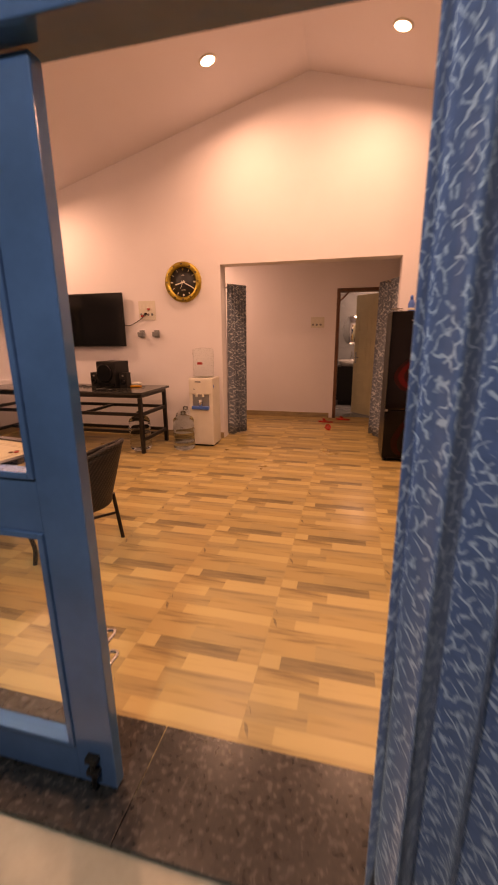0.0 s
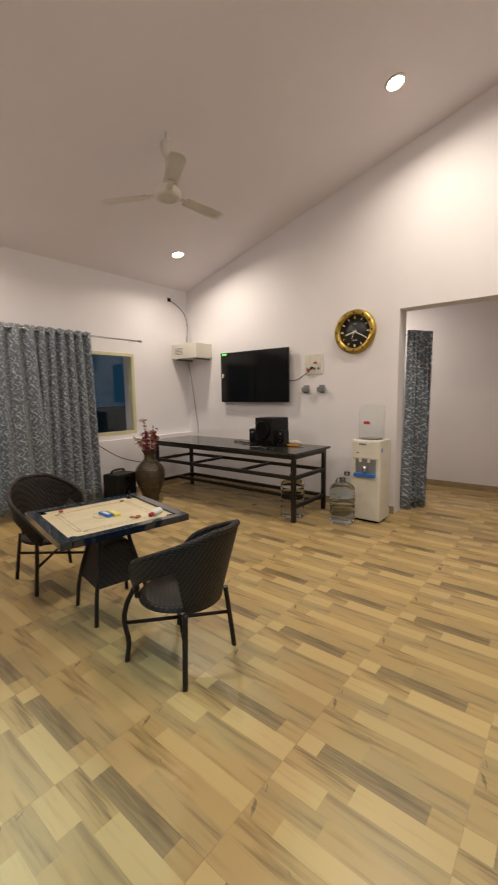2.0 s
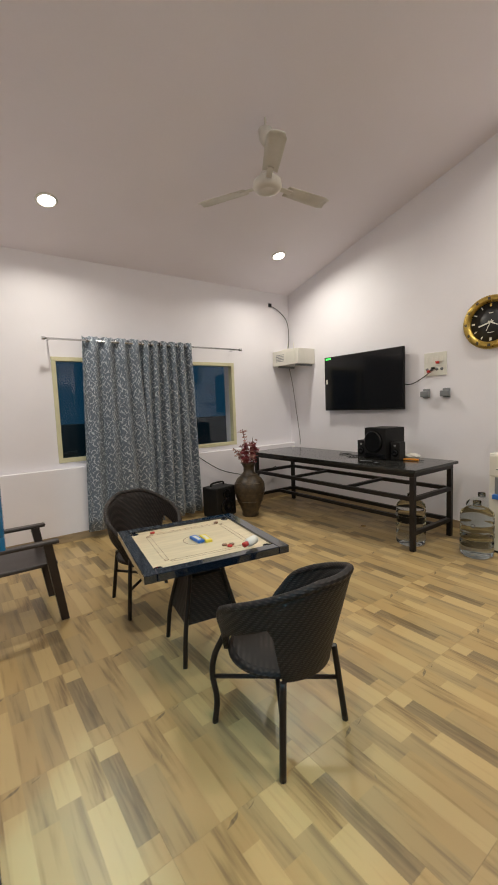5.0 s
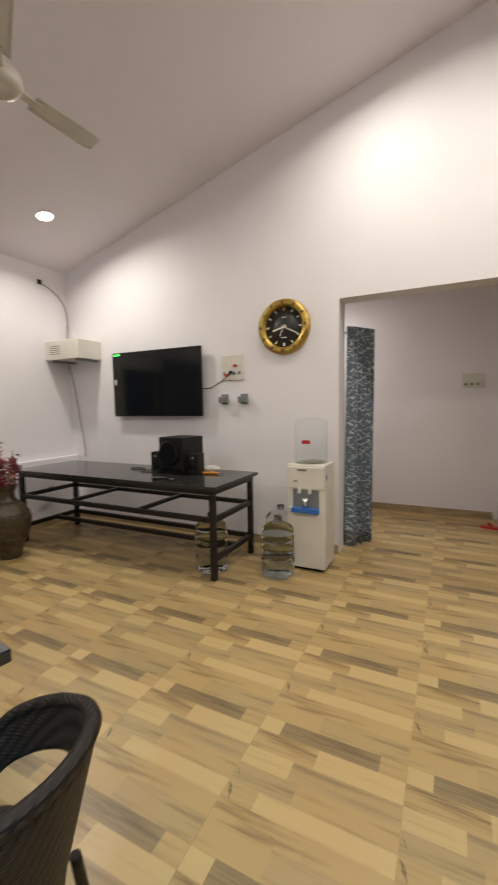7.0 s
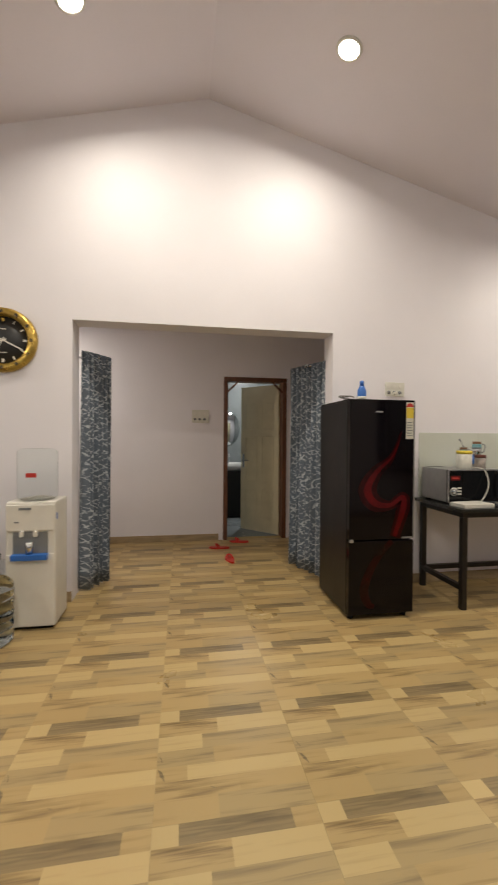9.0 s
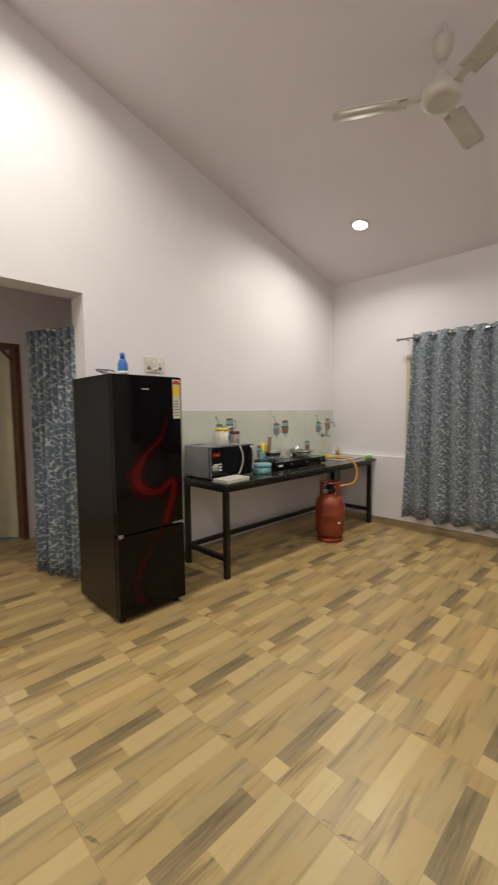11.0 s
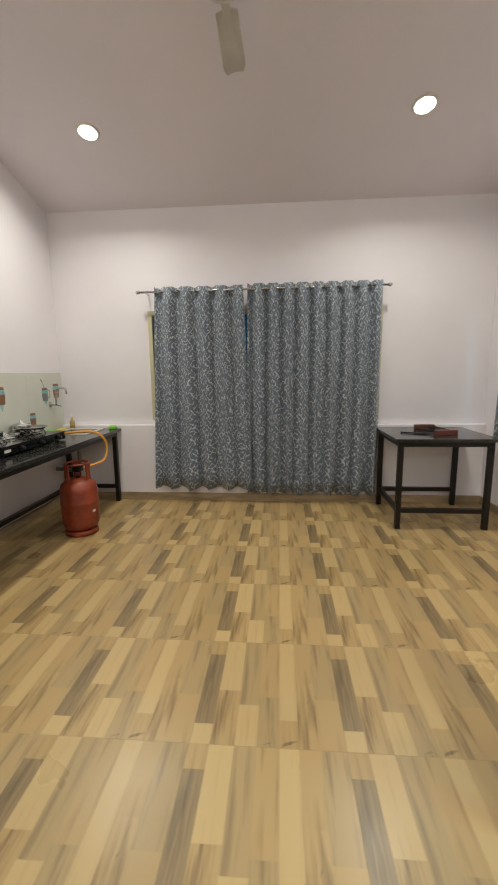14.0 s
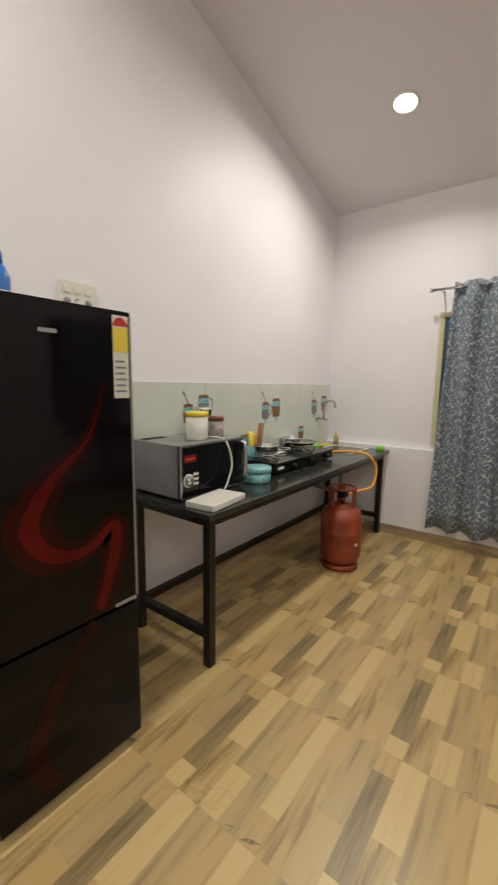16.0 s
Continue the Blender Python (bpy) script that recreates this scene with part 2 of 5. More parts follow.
WALL = material("lilac_white_wall_paint", (0.835, 0.805, 0.84), 0.55, vary=0.03, scale=1.3, grain=90, bump=0.05)
CEIL = material("ceiling_paint", (0.82, 0.77, 0.815), 0.7, vary=0.03, scale=0.9, grain=70, bump=0.04)
GROUT = material("grout", (0.50, 0.38, 0.20), 0.8, grain=120)
SKIRT = material("skirting_tile_print", (0.47, 0.35, 0.21), 0.35, vary=0.25, scale=4, stretch=(1, 1, 6))
BLUE = material("glossy_blue_enamel", (0.020, 0.155, 0.32), 0.15, vary=0.12, scale=5, grain=35, bump=0.12, coat=0.5)
GRANITE = material("dark_granite", (0.018, 0.017, 0.017), 0.25, vary=0.5, scale=45, grain=160, bump=0.02, second=(0.06, 0.053, 0.05))
PORCH = material("porch_tile", (0.36, 0.32, 0.25), 0.4, scale=8)
STEEL_BLACK = material("black_painted_steel", (0.010, 0.008, 0.008), 0.38, vary=0.3, scale=14, second=(0.022, 0.016, 0.014), spec=0.35)
STONE_TOP = material("black_polished_stone_top", (0.020, 0.020, 0.019), 0.17, vary=0.4, scale=25, grain=140, bump=0.02, second=(0.045, 0.044, 0.040))
CREAM_FRAME = material("cream_window_enamel", (0.66, 0.62, 0.40), 0.35, vary=0.08)
CHROME = material("brushed_steel", (0.66, 0.66, 0.66), 0.22, 1.0, vary=0.08, grain=120)
BLACK_GLOSS = material("black_gloss_plastic", (0.006, 0.006, 0.007), 0.10, vary=0.1, bump=0.0, spec=0.35)
BLACK_MATT = material("black_matt_plastic", (0.010, 0.0095, 0.0095), 0.45, vary=0.2, grain=200, spec=0.3)
WHITE_PLASTIC = material("white_plastic", (0.76, 0.73, 0.66), 0.32, vary=0.05, grain=90, bump=0.02)
IVORY = material("ivory_switch_plastic", (0.72, 0.70, 0.62), 0.4, vary=0.05, bump=0.02)
FAN_WHITE = material("off_white_fan_enamel", (0.66, 0.62, 0.56), 0.35, vary=0.08)
BROWN_WOOD = material("red_brown_door_frame", (0.20, 0.075, 0.035), 0.45, vary=0.3, scale=5, stretch=(8, 8, 1))
CREAM_DOOR = material("cream_moulded_door", (0.62, 0.56, 0.38), 0.42, vary=0.06)
GOLD = material("brushed_gold", (0.62, 0.42, 0.10), 0.28, 0.85, vary=0.2, scale=30)
DIAL = material("black_dial", (0.03, 0.03, 0.032), 0.4, vary=0.2)
GREY_FABRIC = fabric("grey_blue_leaf_curtain", (0.102, 0.128, 0.164), (0.47, 0.51, 0.55), 1.25)
# same grey-blue cloth, with the cool entrance light put into its ground colour
BLUE_LIT_FABRIC = fabric("leaf_curtain_in_blue_light", (0.045, 0.125, 0.26), (0.40, 0.53, 0.66), 2.1)
WICKER = wicker("dark_brown_woven_rattan", (0.026, 0.018, 0.015))
RATTAN_LEG = material("dark_brown_tube", (0.018, 0.011, 0.009), 0.4, vary=0.25, grain=80, spec=0.35)
CLEAR = glass("clear_window_glass")
PANE = glass("thin_pane_glass", (0.96, 0.98, 1.0))
BOTTLE = glass("clear_pet_bottle", (0.965, 0.985, 0.98), 0.05, 1.08)
WATER = glass("water_in_bottle", (0.90, 0.97, 0.98), 0.0, 1.15)
ORANGE_PAINT = material("orange_red_cylinder_paint", (0.36, 0.062, 0.024), 0.42, vary=0.4, scale=11, grain=60, bump=0.12, second=(0.21, 0.036, 0.016))
RUBBER_ORANGE = material("orange_rubber_hose", (0.72, 0.34, 0.05), 0.45, vary=0.1)
SILVER = material("silver_painted_sheet", (0.36, 0.36, 0.36), 0.35, 0.6, vary=0.1)
RED_GLOW = material("deep_red_print", (0.034, 0.0015, 0.002), 0.09, vary=0.4, scale=5, bump=0.0, second=(0.012, 0.001, 0.001), spec=0.18)
RED_PRINT = material("dark_red_print", (0.13, 0.003, 0.005), 0.09, vary=0.5, scale=5, bump=0.0, second=(0.07, 0.002, 0.003), spec=0.18)
FRIDGE_FRONT = material("black_glass_door", (0.005, 0.003, 0.004), 0.07, vary=0.1, bump=0.0, spec=0.18)
FRIDGE_SIDE = material("black_sheet_side", (0.008, 0.007, 0.007), 0.30, vary=0.2, grain=220, bump=0.04, spec=0.3)
YELLOW = material("yellow_print", (0.80, 0.62, 0.06), 0.4, vary=0.05)
RED = material("red_plastic", (0.55, 0.03, 0.02), 0.35, vary=0.1)
BLUE_PLASTIC = material("blue_plastic", (0.03, 0.16, 0.55), 0.3, vary=0.1)
TEAL = material("teal_patterned_plastic", (0.10, 0.42, 0.48), 0.35, vary=0.4, scale=50, second=(0.45, 0.70, 0.70))
GREEN = material("bright_green_plastic", (0.20, 0.60, 0.05), 0.4, vary=0.1)
BROWN = material("brown_print", (0.25, 0.12, 0.06), 0.4)
GREY_PLASTIC = material("grey_plastic", (0.22, 0.23, 0.24), 0.4)
ORANGE = material("orange_plastic", (0.85, 0.33, 0.03), 0.4)
SPLASH = material("pale_glazed_wall_tile", (0.66, 0.68, 0.60), 0.10, vary=0.05, scale=3, bump=0.0)
PLY = material("pale_plywood", (0.72, 0.60, 0.40), 0.3, vary=0.1, scale=5, grain=40, stretch=(6, 1, 1))
# black lacquer; the blue reflected on its top is mixed into the base colour
BOARD_FRAME = material("black_lacquer_with_blue_sheen_tint", (0.007, 0.014, 0.027), 0.10, vary=0.2, coat=0.8)
VASE = material("brown_glazed_clay", (0.10, 0.065, 0.032), 0.38, vary=0.5, scale=22, grain=45, bump=0.9, second=(0.028, 0.020, 0.013))
PETAL = material("dusty_red_petals", (0.36, 0.045, 0.06), 0.7, vary=0.4, scale=20)
PETAL_PALE = material("pale_pink_petals", (0.55, 0.28, 0.24), 0.7, vary=0.3, scale=20)
TWIG = material("brown_twig", (0.10, 0.05, 0.03), 0.8)
CABLE = material("black_cable", (0.02, 0.02, 0.02), 0.5)
GREY_CABLE = material("grey_cable", (0.25, 0.23, 0.22), 0.5)
BATH_TILE = material("grey_bathroom_tile", (0.32, 0.35, 0.36), 0.25, scale=3)
CERAMIC = material("white_ceramic", (0.80, 0.80, 0.78), 0.12, vary=0.02, bump=0.0)
NIGHT = material("dim_garden_ground", (0.05, 0.06, 0.04), 0.9, vary=0.4)
SCREEN_GREEN = glow("green_status_light", (0.05, 1.0, 0.1), 2.5)
LED = glow("lamp_diffuser", (1.0, 0.93, 0.84), 14.0)
MIRROR = material("mirror_glass", (0.8, 0.82, 0.82), 0.02, 1.0, vary=0.0, bump=0.0)
PRINT_LIGHT = plank_print("tile_print_light_oak", (0.486, 0.349, 0.157), (0.397, 0.274, 0.117), 0.3)
PRINT_TAN = plank_print("tile_print_tan_oak", (0.410, 0.281, 0.120), (0.299, 0.200, 0.080), 0.42)
PRINT_GREY = plank_print("tile_print_grey_oak", (0.375, 0.266, 0.121), (0.211, 0.149, 0.074), 0.50)
PRINT_STREAK = plank_print("tile_print_streaked_oak", (0.413, 0.284, 0.121), (0.140, 0.085, 0.036), 0.45)
PRINT_DARK = plank_print("tile_print_dark_oak", (0.251, 0.179, 0.086), (0.107, 0.072, 0.036), 0.55)
PRINTS = [PRINT_LIGHT, PRINT_TAN, PRINT_GREY, PRINT_STREAK, PRINT_DARK, GROUT]

# ---- the large structure ----
structure("wall_north", slab([(XW - 0.25, 0), (OX0, 0), (OX0, OZ), (OX1, OZ), (OX1, 0), (XE + 0.25, 0), (XE + 0.25, 3.6), (XR, 4.7), (XW - 0.25, 3.6)], YN, YN + 0.22), WALL, "lilac-white painted gable wall with a wide opening", "wall")


def wall_x(name, x0, x1, y0, y1, z1, holes, label):
    """A wall along y with openings (y0, y1, z0, z1) side by side."""
    bm = bmesh.new()
    at = y0
    for h0, h1, a, b in holes:
        box(bm, x0, x1, at, h0, 0, z1)
        box(bm, x0, x1, h0, h1, 0, a)
        box(bm, x0, x1, h0, h1, b, z1)
        at = h1
    box(bm, x0, x1, at, y1, 0, z1)
    return structure(name, bm, WALL, label, "wall")


WWIN = (2.04, 4.38, 0.86, 2.0)
EWIN = (1.98, 4.42, 0.89, 2.05)
wall_x("wall_west", XW - 0.25, XW, 0.68, YN, 3.6, [WWIN], "lilac-white painted wall with a wide window")
wall_x("wall_east", XE, XE + 0.25, 0.68, YN, 3.6, [EWIN], "lilac-white painted wall with a curtained window")
bm = bmesh.new()
SWIN, SWIN_E = (-2.95, -2.12, 0.88, 2.16), (2.65, 3.55, 0.9, 2.16)
YO = 0.68
for x0, x1, z0, z1 in ((XW, SWIN[0], 0, 3.2), (SWIN[0], SWIN[1], 0, SWIN[2]), (SWIN[0], SWIN[1], SWIN[3], 3.2), (SWIN[1], DX0, 0, 3.2), (DX0, DX1, DZ, 3.2), (DX1, SWIN_E[0], 0, 3.2), (SWIN_E[0], SWIN_E[1], 0, SWIN_E[2]), (SWIN_E[0], SWIN_E[1], SWIN_E[3], 3.2), (SWIN_E[1], XE, 0, 3.2)):
    box(bm, x0, x1, YO, YS, z0, z1)
bm = merged(bm, slab([(XW, 3.2), (XE, 3.2), (XE, 3.6), (XR, 4.7), (XW, 3.6)], YO, YS))
structure("wall_south", bm, WALL, "lilac-white painted wall with the blue entrance door", "wall")
# the lower part of the side walls stands proud of the upper part
structure("wall_west_ledge", boxes((XW, XW + 0.075, YS, YN, 0, 0.80), bevel=0.006), WALL, "low white ledge along the wall under the window", "ledge")
structure("wall_east_ledge", boxes((XE - 0.06, XE, YS, YN, 0, 0.845), bevel=0.006), WALL, "low white ledge along the wall under the window", "ledge")

bm = bmesh.new()
for xa, xb in ((XW - 0.3, XR), (XR, XE + 0.3)):
    va = [bm.verts.new((x, y, roof(x) + dz)) for dz in (0, 0.12) for x, y in ((xa, 0.5), (xb, 0.5), (xb, YN + 0.1), (xa, YN + 0.1))]
    for q in ((0, 1, 2, 3), (7, 6, 5, 4), (0, 4, 5, 1), (1, 5, 6, 2), (2, 6, 7, 3), (3, 7, 4, 0)):
        bm.faces.new([va[i] for i in q])
bmesh.ops.recalc_face_normals(bm, faces=bm.faces)
structure("ceiling", bm, CEIL, "smooth pitched ceiling meeting at a ridge", "ceiling")

# hall behind the opening
bm = boxes((HALL_W - 0.15, HALL_W, YN + 0.22, HALL_N + 0.15, 0, HALL_Z + 0.1), (HALL_E, HALL_E + 0.15, YN + 0.22, HALL_N + 0.15, 0, HALL_Z + 0.1))
structure("hall_side_walls", bm, WALL, "plain lilac-white hall walls", "wall")
BX0, BX1, BZ = -0.215, 0.640, 2.165
bm = boxes((HALL_W, BX0, HALL_N, HALL_N + 0.14, 0, HALL_Z), (BX1, HALL_E, HALL_N, HALL_N + 0.14, 0, HALL_Z), (BX0, BX1, HALL_N, HALL_N + 0.14, BZ, HALL_Z))
structure("hall_north_wall", bm, WALL, "lilac-white hall wall with the bathroom doorway", "wall")
structure("hall_ceiling", boxes((HALL_W - 0.15, HALL_E + 0.15, YN + 0.1, HALL_N + 0.14, HALL_Z, HALL_Z + 0.12)), CEIL, "flat hall ceiling", "ceiling")
structure("hall_back_of_gable", boxes((XW, HALL_W, YN + 0.22, YN + 0.3, 0, HALL_Z), (HALL_E, XE, YN + 0.22, YN + 0.3, 0, HALL_Z)), WALL, "plain wall behind the gable", "wall")
# bathroom
bm = boxes((-0.62, -0.5, HALL_N + 0.14, 9.2, 0, 2.6), (1.5, 1.62, HALL_N + 0.14, 9.2, 0, 2.6), (-0.62, 1.62, 9.2, 9.32, 0, 2.6))
structure("bathroom_walls", bm, BATH_TILE, "grey tiled bathroom walls", "wall")
structure("bathroom_floor", boxes((-0.62, 1.62, HALL_N + 0.10, 9.32, -0.1, -0.004)), BATH_TILE, "grey tiled bathroom floor", "floor")
structure("bathroom_ceiling", boxes((-0.62, 1.62, HALL_N + 0.14, 9.32, 2.6, 2.7)), CEIL, "white bathroom ceiling", "ceiling")

floor = structure("floor", boxes((XW, XE, YS, YN + 0.22, -0.12, -0.003), (HALL_W, HALL_E, YN + 0.22, HALL_N + 0.14, -0.12, -0.003)), GROUT, "wood-look ceramic tile floor", "floor")
structure("door_sill", boxes((DX0, -0.535, 0.77, 1.144, -0.1, 0.004), (-0.532, DX1, 0.77, 1.144, -0.1, 0.004), bevel=0.002), GRANITE, "dark polished granite sill with a thin joint", "sill")
structure("ground", boxes((-40, 40, -40, 0.68, -0.15, -0.012), (DX0, DX1, 0.68, 0.77, -0.15, -0.012)), PORCH, "pale tiled porch floor", "ground")
structure("garden_ground", boxes((-60, XW - 0.25, 0.77, 60, -0.4, -0.3), (XE + 0.25, 60, 0.77, 60, -0.4, -0.3)), NIGHT, "dark garden ground at dusk", "ground")

# skirting
H = 0.085
bm = boxes((XW + 0.075, XW + 0.087, YS, YN, 0, H), (XE - 0.072, XE - 0.06, YS, YN, 0, H), (XW + 0.087, OX0, YN - 0.012, YN, 0, H), (OX1, XE - 0.072, YN - 0.012, YN, 0, H), (XW + 0.087, DX0, YS, YS + 0.012, 0, H), (DX1, XE - 0.072, YS, YS + 0.012, 0, H),
           (HALL_W, BX0 - 0.06, HALL_N - 0.012, HALL_N, 0, H), (BX1 + 0.06, HALL_E, HALL_N - 0.012, HALL_N, 0, H), bevel=0.002)
structure("baseboard", bm, SKIRT, "wood-look tile skirting along the walls", "skirting")

# ---- lamps in the ceiling ----
def downlight(x, y):
    lean = math.degrees(math.atan(SLOPE)) * (1 if x > XR else -1)
    z = roof(x)
    t = thing("downlight", pose(x, y, z, 0, lean, 0), "round recessed white downlight glowing in the ceiling", "ceiling light", "downlights in the ceiling")
    part("trim_ring", lathe([(0.072, -0.001), (0.072, -0.010), (0.084, -0.010), (0.092, -0.001), (0.072, -0.001)], 32), WHITE_PLASTIC, t)
    part("diffuser", lathe([(0, -0.004), (0.072, -0.004), (0.072, -0.001), (0, -0.001)], 32), LED, t, "glowing white diffuser")
    la = bpy.data.lights.new("downlight_beam", "AREA")
    la.shape, la.size, la.energy, la.color = "DISK", 0.13, LAMP_WATTS, LAMP_COLOUR
    la.spread = radians(161)
    ob = new("downlight_beam", la)
    ob.matrix_basis = pose(x, y, z, 0, lean, 0) @ pose(0, 0, -0.014)
    return t


for x, y in ((-1.45, 4.58), (-4.31, 4.61), (-4.33, 1.97), (0.35, 4.58), (3.08, 4.54), (3.02, 1.97), (-1.45, 1.97), (0.35, 1.97)):
    downlight(x, y)
la = bpy.data.lights.new("bathroom_lamp_light", "AREA")
la.shape, la.size, la.energy, la.color = "DISK", 0.2, 14, (0.95, 1.0, 1.0)
new("bathroom_lamp_light", la).matrix_basis = pose(0.4, 8.4, 2.56)
bl = thing("bathroom_lamp", pose(0.4, 8.4, 2.6), "round white bathroom ceiling lamp", "ceiling light")
part("shade", lathe([(0, -0.03), (0.1, -0.03), (0.12, 0), (0, 0)]), LED, bl)


# unseen lamp added at the hall's west end to brighten its walls
hl = thing("hall_fill_lamp", pose(-2.5, 6.5, HALL_Z), "round white fill lamp added out of view in the hall ceiling", "ceiling light")
part("diffuser", lathe([(0, -0.006), (0.07, -0.006), (0.085, 0), (0, 0)], 28), LED, hl)
la = bpy.data.lights.new("hall_fill_beam", "AREA")
la.shape, la.size, la.energy, la.color = "DISK", 0.13, 15, LAMP_COLOUR
new("hall_fill_beam", la).matrix_basis = pose(-2.5, 6.5, HALL_Z - 0.012)


# ---- fans ----
def fan(x, y, turn, drop):
    z = roof(x)
    t = thing("ceiling_fan", pose(x, y, z, 0, 0, turn), "white three-bladed ceiling fan hanging from the sloping ceiling", "fan", "ceiling fans")
    part("canopy", lathe([(0, -0.20), (0.025, -0.20), (0.05, -0.16), (0.056, -0.09), (0.03, -0.07), (0, -0.07)]), FAN_WHITE, t)
    part("hook", tube([(0, 0, -0.09), (0, 0, 0.06)], 0.010), FAN_WHITE, t)
    part("rod", tube([(0, 0, -0.18), (0, 0, -drop + 0.05)], 0.013, 12), FAN_WHITE, t)
    part("collar", lathe([(0, 0.10), (0.022, 0.10), (0.05, 0.05), (0.055, 0.0), (0, 0)], centre=(0, 0, -drop + 0.03)), FAN_WHITE, t)
    part("motor", lathe([(0, 0.05), (0.07, 0.05), (0.11, 0.02), (0.115, -0.02), (0.10, -0.045), (0.085, -0.05), (0.07, -0.058), (0.055, -0.05), (0, -0.05)], 36, centre=(0, 0, -drop)), FAN_WHITE, t)
    for k in range(3):
        a = math.radians(120 * k)
        m = Matrix.Rotation(a, 4, "Z") @ Matrix.Translation((0, 0, -drop)) @ Matrix.Rotation(radians(-9), 4, "X")
        bm = bmesh.new()
        n = 8
        top, bot = [], []
        for i in range(n + 1):
            f = i / n
            xx = 0.19 + 0.435 * f
            w = 0.058 + 0.012 * f - (0.02 if i == n else 0)
            top.append([bm.verts.new(m @ Vector((xx, s * w, 0.004 - 0.010 * s * s))) for s in (-1, -0.5, 0, 0.5, 1)])
            bot.append([bm.verts.new(m @ Vector((xx, s * w, -0.001 - 0.010 * s * s))) for s in (-1, -0.5, 0, 0.5, 1)])
        for g, flip in ((top, 1), (bot, -1)):
            for i in range(n):
                for j in range(4):
                    q = (g[i][j], g[i + 1][j], g[i + 1][j + 1], g[i][j + 1])
                    bm.faces.new(q[::flip]).smooth = True
        for i in range(n):
            for j in (0, 4):
                bm.faces.new((top[i][j], top[i + 1][j], bot[i + 1][j], bot[i][j]))
        for i in (0, n):
            for j in range(4):
                bm.faces.new((top[i][j], top[i][j + 1], bot[i][j + 1], bot[i][j]))
        bmesh.ops.recalc_face_normals(bm, faces=bm.faces)
        blade = part("blade", bm, FAN_WHITE, t)
        bb = bmesh.new()
        box(bb, 0.09, 0.24, -0.022, 0.022, -0.012, -0.002, m, 0.003)
        part("blade_arm", bb, FAN_WHITE, blade)
    return t


fan(-2.93, 3.30, -33, 0.49)
fan(1.84, 3.30, 0, 0.385)


# ---- curtains and windows ----
def cloth(length, height, folds, amp, seed, flare=0.0, gather=1.0, bow=0.0):
    """A hanging pleated sheet: x along the rod from 0 to length, z from 0 down."""
    rnd = random.Random(seed)
    ph = [rnd.uniform(0, 6.28) for _ in range(4)]
    bm = bmesh.new()
    uvl = bm.loops.layers.uv.new("UVMap")
    nx, nz = folds * 10, 14
    grid, uvs = [], {}
    cloth_w = length * 1.7
    for k in range(nz + 1):
        f = k / nz
        row = []
        for i in range(nx + 1):
            s = i / nx
            a = 2 * math.pi * folds * s
            A = amp * (0.75 + 0.35 * f)
            y = A * math.sin(a + 0.5 * math.sin(3 * s + ph[0]) * f) + 0.35 * A * f * math.sin(a * 0.53 + ph[1]) + bow * math.sin(math.pi * s)
            x = length * s + 0.012 * f * math.sin(a * 0.7 + ph[2]) + flare * f * (s - 0.5) + 0.25 * A * math.sin(2 * a) * f
            z = -height * f + (0.012 * math.sin(a + ph[3]) * f) + (0.006 * math.cos(2 * a) if k == 0 else 0)
            v = bm.verts.new((x, y, z))
            uvs[v] = (cloth_w * s, height * (1 - f))
            row.append(v)
        grid.append(row)
    for k in range(nz):
        for i in range(nx):
            f = bm.faces.new((grid[k][i], grid[k + 1][i], grid[k + 1][i + 1], grid[k][i + 1]))
            f.smooth = True
            for lp in f.loops:
                lp[uvl].uv = uvs[lp.vert]
    return bm


def curtain(m, length, height, folds, amp, seed, label, mat, flare=0.0, rings=True, group="", bow=0.0):
    t = thing("curtain", m, label, "curtain", group)
    c = part("cloth", cloth(length, height, folds, amp, seed, flare, bow=bow), mat, t)
    s = c.modifiers.new("thickness", "SOLIDIFY")
    s.thickness, s.offset = 0.003, 0
    if rings:
        for k in range(folds * 2):
            xx = length * (k + 0.5) / (folds * 2)
            bm = lathe([(0.019, -0.004), (0.028, -0.004), (0.028, 0.004), (0.019, 0.004), (0.019, -0.004)], 16)
            bmesh.ops.transform(bm, matrix=Matrix.Translation((xx, 0, -0.042)) @ Matrix.Rotation(radians(90), 4, "Y"), verts=bm.verts)
            part("eyelet", bm, CHROME, c)
    return t


def rod(name, p, q, label, wall=(0, 0, 0)):
    p, q = Vector(p), Vector(q)
    t = thing(name, Matrix.Translation(p), label, "curtain rod")
    d = q - p
    part("bar", tube([(0, 0, 0), d], 0.011, 12), CHROME, t)
    u = d.normalized()
    for c, s in ((Vector(), -1), (d, 1)):
        part("finial", tube([c, c + u * s * 0.03], 0.018, 14), CHROME, t)
        if any(wall):
            part("bracket", tube([c - u * s * 0.05, c - u * s * 0.05 + Vector(wall)], 0.007, 8), CHROME, t)
    return t


